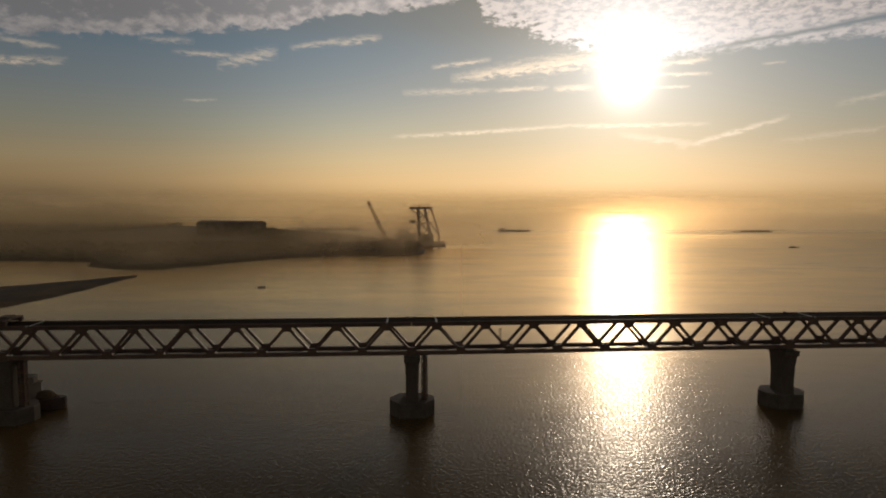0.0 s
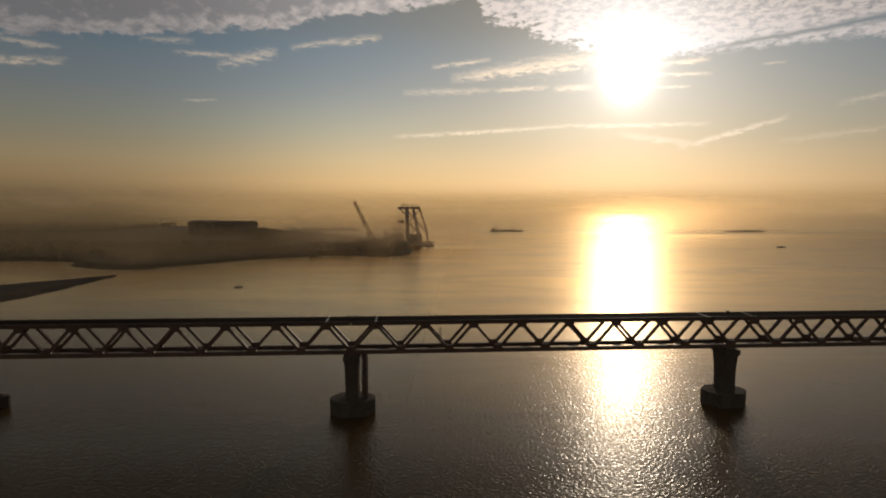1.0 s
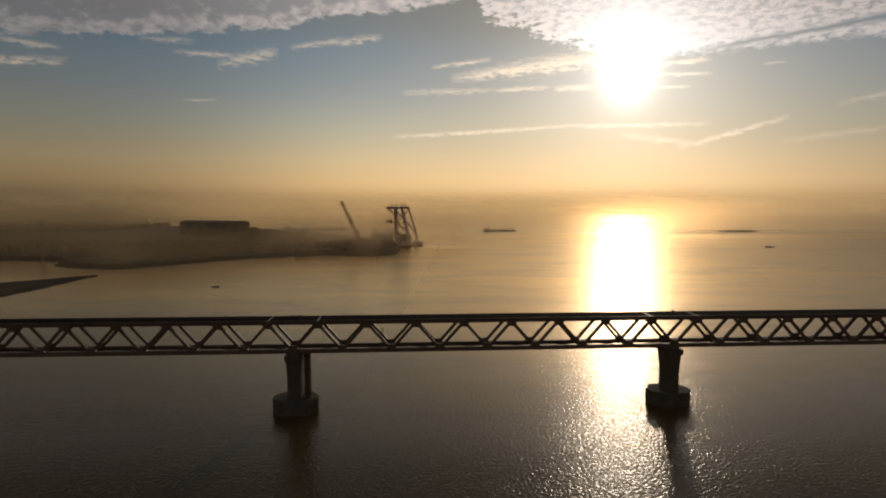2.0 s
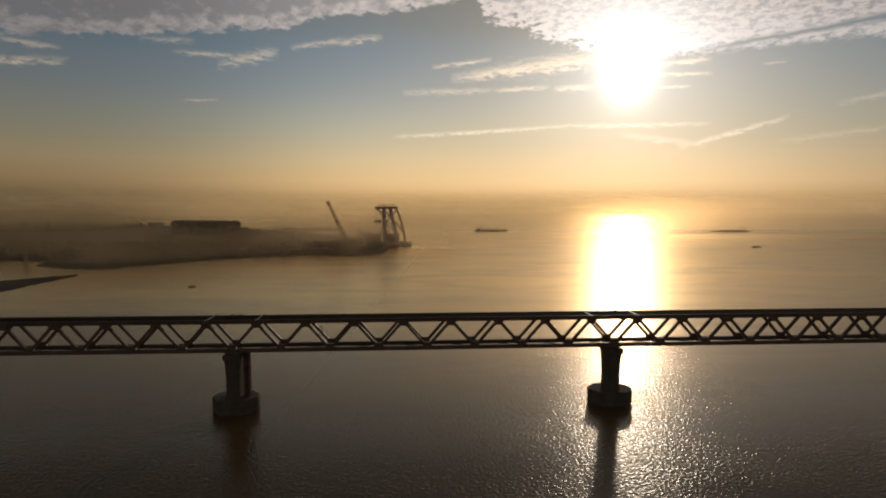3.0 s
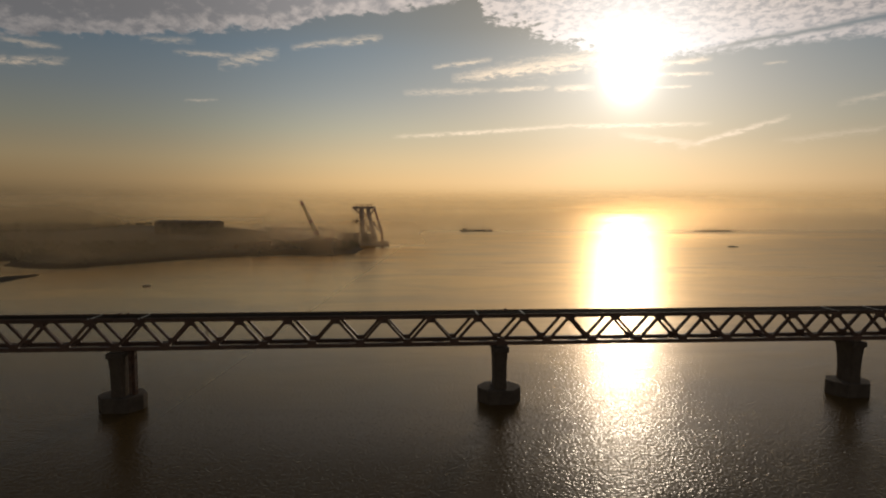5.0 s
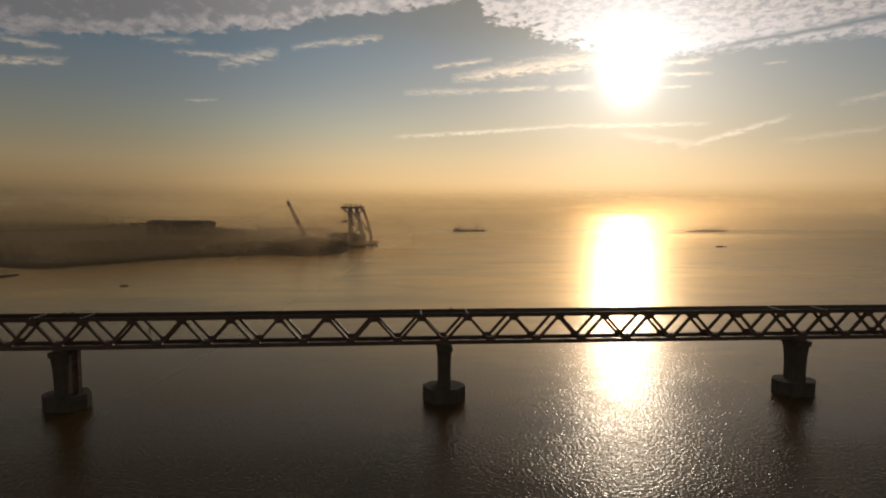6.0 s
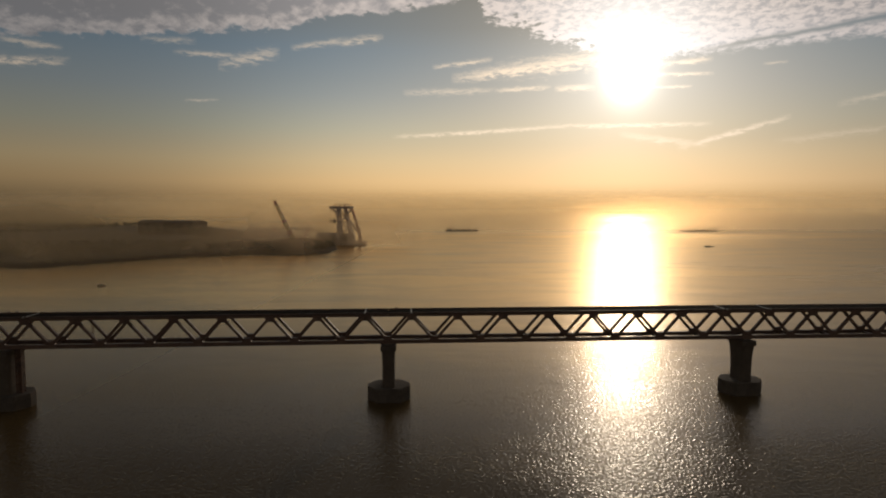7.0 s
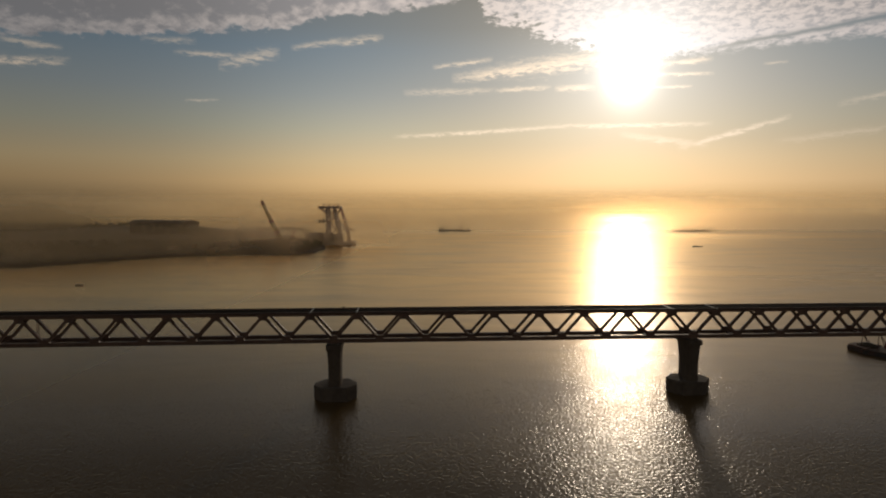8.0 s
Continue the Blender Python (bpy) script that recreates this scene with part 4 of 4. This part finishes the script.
def build_rig_barge(m):
    ob = thing("piling_barge", "long dark piling barge with A-frame masts moored by the bridge", "barge", at=m)
    part("hull", hull(86, 20, 1.5, 2.2, 0.05, 0.9, 0.62), HULL, ob)
    part("deck_plate", box((-38, -9.5, 2.35), (24, 9.5, 2.65), 0.05), DECKING, ob)
    for x, tall in ((33, 7), (20, 9)):
        frame_ = part("mast_frame", beam((x - 2, -5, 2.6), (x, -0.4, 2.6 + tall), 0.45, 0.45, (1, 0, 0)), RUST, ob)
        part("strut", beam((x - 2, 5, 2.6), (x, 0.4, 2.6 + tall), 0.45, 0.45, (1, 0, 0)), RUST, frame_)
        part("strut", beam((x - 9, 0, 2.6), (x, 0, 2.4 + tall), 0.3, 0.3, (0, 1, 0)), RUST, frame_)
    cabin_block(ob, (-30, -5, 2.6), (-16, 5, 9.5), 2, CABIN)
    part("winch", tube((8, -3, 4.6), (8, 3, 4.6), 1.2, 1.2, 14), RUST, ob)
    for x in (-8, -2, 3):
        part("pipe_stack", box((x, -6, 2.6), (x + 3.5, 6, 5.4 + 0.3 * (x + 8) / 11), 0.3), RUST, ob)
    part("container", box((12, -7, 2.6), (18, -4.4, 6.0), 0.05), CRANE_RED, ob, "rust-red container")
    rng = random.Random(8)
    heap = []
    for z, k in ((2.6, 1.0), (3.6, 0.85), (4.5, 0.55), (4.9, 0.25)):
        heap.append([(29 + 9.5 * k * math.cos(a) * rng.uniform(0.9, 1.1), 5.0 * k * math.sin(a) * rng.uniform(0.85, 1.1), z) for a in [2 * math.pi * i / 16 for i in range(16)]])
    part("spoil_heap", loft(heap), EARTH, ob, "low heap of dark spoil")
    part("bulwark", loft([[(x, y * k, z) for x, y in ((24, 10), (41.5, 4.6), (42.3, 3.8), (42.3, -3.8), (41.5, -4.6), (24, -10))] for z, k in ((2.3, 1.0), (3.1, 1.02))]), RUST, ob)
    return ob


build_rig_barge(pose(421.6, 302.4, 0, 0, 0, 121.6) @ Matrix.Diagonal((0.6, 0.85, 1.0, 1.0)))


def build_dredger(m):
    ob = thing("dredger", "far hazy dredger with two thin masts on the river", "ship", at=m)
    part("hull", hull(100, 18, 2, 4.2, 0.1, 0.8, 0.8), HAZED, ob)
    cabin_block(ob, (-44, -6, 4.1), (-32, 6, 9.5), 2, CABIN)
    part("hopper", box((-24, -7, 4.1), (26, 7, 5.8), 0.3), RUST, ob)
    part("bow_house", box((37, -5, 4.1), (44, 5, 7.6), 0.3), HAZED, ob)
    for x, h in ((-30, 30), (20, 34)):
        mast = part("mast", tube((x, 0, 4.1), (x + 1.5, 0, h), 1.1, 0.6), RUST, ob)
        part("derrick", beam((x, 0, 12), (x + 11, 0, h * 0.62), 0.6, 0.6, (0, 1, 0)), RUST, mast)
    return ob


build_dredger(pose(212, 1792, 0, 0, 0, -2))


def build_barge(m, length, label, name="cargo_barge"):
    ob = thing(name, label, "barge", "far barges", at=m)
    part("hull", hull(length, length * 0.14, 1.5, 2.6, 0.1, 0.8, 0.82), HAZED, ob)
    part("cargo", loft([[(a * length * 0.36 * s, b * length * 0.05 * s, z) for a, b in ((-1, -1), (0.9, -0.9), (1, 1), (-0.9, 0.9))] for z, s in ((2.5, 1.0), (4.2, 0.85), (5.2, 0.5))]), SAND, ob)
    cabin_block(ob, (length * 0.3, -2.5, 2.5), (length * 0.4, 2.5, 6.6), 1, HAZED, False)
    return ob


build_barge(pose(915, 1770, 0, 0, 0, 2), 118, "low loaded barge lying far off in haze")
build_barge(pose(-120, 1880, 0, 0, 0, 4), 40, "small low barge faint in the haze")


def build_boat(m, length, label):
    ob = thing("country_boat", label, "boat", "small boats", at=m)
    rings = []
    for z, k, b in ((-0.4, 0.7, 0.6), (0.4, 0.88, 0.95), (0.9, 1.0, 1.0)):
        h, w = length / 2 * k, length * 0.09 * b
        rings.append([(-h, -w * 0.3, z + 0.25 * k * k), (-h * 0.5, -w, z), (h * 0.4, -w, z), (h, -0.1, z + 0.4 * k * k), (h, 0.1, z + 0.4 * k * k), (h * 0.4, w, z), (-h * 0.5, w, z), (-h, w * 0.3, z + 0.25 * k * k)])
    part("hull", loft(rings), HAZED, ob)
    n = 8
    hood = [[(x, length * 0.07 * math.cos(math.pi * i / n), 1.0 + length * 0.05 * math.sin(math.pi * i / n)) for i in range(n + 1)] for x in (-length * 0.32, length * 0.12)]
    part("canopy", loft(hood), DECKING, ob, "arched mat canopy")
    part("tiller", beam((-length * 0.5, 0, 1.6), (-length * 0.42, 0, 0.2), 0.12, 0.3), RUST, ob)
    return ob


build_boat(pose(-178, 580, 0, 0, 0, 12), 8.5, "small dark country boat with an arched canopy")
build_boat(pose(659, 1123, 0, 0, 0, 2), 23.0, "long dark country boat low in the water")


# ---- odds and ends on the bridge ----
def on_bridge(k, along, across, z):
    """A pose on the bridge: metres along from pier k, across (positive: far side), at height z."""
    i = [p[0] for p in PIERS].index(k)
    (_, x, y), (_, x1, y1) = PIERS[i], PIERS[i + 1]
    return pose(x, y, 0, 0, 0, math.degrees(math.atan2(y1 - y, x1 - x))) @ pose(along, across + MID, z)


def build_gantry(m):
    ob = thing("deck_gantry", "dark launching gantry standing over the bridge deck edge", "gantry", at=m)
    part("main_girder", box((-8, -5.6, 0.7), (7, -4.4, 1.9), 0.1), RUST, ob)
    part("main_girder", box((-8, 4.0, 0.7), (7, 5.2, 1.9), 0.1), RUST, ob)
    part("cross_girder", box((2, -6.2, 1.95), (6.5, 5.6, 2.5), 0.1), RUST, ob)
    part("cross_girder", box((-7, -6.2, 1.95), (-4, 5.6, 2.4), 0.1), RUST, ob)
    for x in (-6.5, 0, 6.0):
        for y in (-4.3, 4.3):
            part("leg", box((x - 0.4, y - 0.4, 0.0), (x + 0.4, y + 0.4, 0.8), 0.04), RUST, ob)
    basket = part("hanging_basket", box((-3, -7.2, -3.4), (4, -5.8, -0.9), 0.15), RUST, ob)
    for x in (-2.6, 3.6):
        part("hanger", box((x - 0.15, -6.15, -0.95), (x + 0.15, -5.85, 2.1)), RUST, basket)
    part("winch_box", box((2.5, -3, 2.48), (6, 2, 3.3), 0.15), DECKING, ob)
    return ob


build_gantry(on_bridge(-1, -5.0, 0.0, DECK))


def build_crate(m):
    ob = thing("site_crate", "small dark site crate standing on the road deck", "crate", "crates on the deck", at=m)
    part("crate_body", box((-0.5, -0.45, 0.0), (0.5, 0.45, 0.7), 0.05), RUST, ob)
    part("lid", box((-0.55, -0.5, 0.68), (0.55, 0.5, 0.8), 0.03), DECKING, ob)
    return ob


crate = build_crate(on_bridge(0, -1.8 + 0.0, 3.5, DECK))
for k, along in ((0, 1.3), (1, 3.2)):
    copy_thing(crate, on_bridge(k, along, 3.8, DECK))


def build_ladder(m):
    ob = thing("rope_ladder", "thin maintenance ladder hanging inside the truss", "ladder", at=m)
    for x in (-0.35, 0.35):
        part("stile", box((x - 0.08, -0.08, 0.0), (x + 0.08, 0.08, 8.2)), RUST, ob)
    rung = part("rung", box((-0.3, -0.05, 0.4), (0.3, 0.05, 0.5)), RUST, ob)
    for i in range(1, 16):
        again(rung, "rung", pose(0, 0, i * 0.5), ob)
    return ob


build_ladder(on_bridge(0, 34.0, -3.4, LOW + 0.5))

# ---- mist over the river: upright sheets that stand in for the haze ----
# mist colours with the glow painted in: towards the sun, away from it, far off
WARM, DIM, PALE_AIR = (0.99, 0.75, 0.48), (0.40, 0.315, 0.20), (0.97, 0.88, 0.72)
SHORE_LINE = [(-2600, 915), (-1400, 885), (-800, 857), (-640, 847), (-510, 828), (-484, 782), (-420, 730), (-345, 736), (-290, 806), (-235, 883), (-165, 924), (-60, 934), (-12, 965), (-8, 1060)]


def straight(dist, x0, x1):
    return [(x0 + (x1 - x0) * i / 8, dist) for i in range(9)]


def inland(far):
    return [(x, y + far) for x, y in SHORE_LINE]


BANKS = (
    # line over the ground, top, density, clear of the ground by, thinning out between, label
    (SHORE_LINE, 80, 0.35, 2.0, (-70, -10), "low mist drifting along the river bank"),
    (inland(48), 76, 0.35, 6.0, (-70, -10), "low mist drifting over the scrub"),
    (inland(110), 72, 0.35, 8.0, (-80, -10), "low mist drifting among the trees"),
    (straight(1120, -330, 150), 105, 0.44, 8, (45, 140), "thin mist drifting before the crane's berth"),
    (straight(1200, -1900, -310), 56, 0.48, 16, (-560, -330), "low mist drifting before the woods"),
    (straight(1385, -2300, -400), 150, 0.88, 40, (-800, -410), "dull brown haze hanging over the woods"),
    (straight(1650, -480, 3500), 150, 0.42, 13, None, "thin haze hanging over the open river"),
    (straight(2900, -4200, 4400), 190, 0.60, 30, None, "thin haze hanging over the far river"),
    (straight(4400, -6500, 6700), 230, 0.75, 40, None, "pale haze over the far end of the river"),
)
for line, top, dense, lifted, fade, label in BANKS:
    bm = bmesh.new()
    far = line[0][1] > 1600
    points = []
    for (ax, ay), (bx, by) in zip(line, line[1:]):
        points += [(ax + (bx - ax) * i / 6, ay + (by - ay) * i / 6) for i in range(6)]
    points.append(line[-1])
    rows = [[bm.verts.new((x, y, z)) for x, y in points] for z in (0.05 if far else 0.5, top * 0.5, top)]
    for a, b in zip(rows, rows[1:]):
        for i in range(len(points) - 1):
            bm.faces.new((a[i], a[i + 1], b[i + 1], b[i]))
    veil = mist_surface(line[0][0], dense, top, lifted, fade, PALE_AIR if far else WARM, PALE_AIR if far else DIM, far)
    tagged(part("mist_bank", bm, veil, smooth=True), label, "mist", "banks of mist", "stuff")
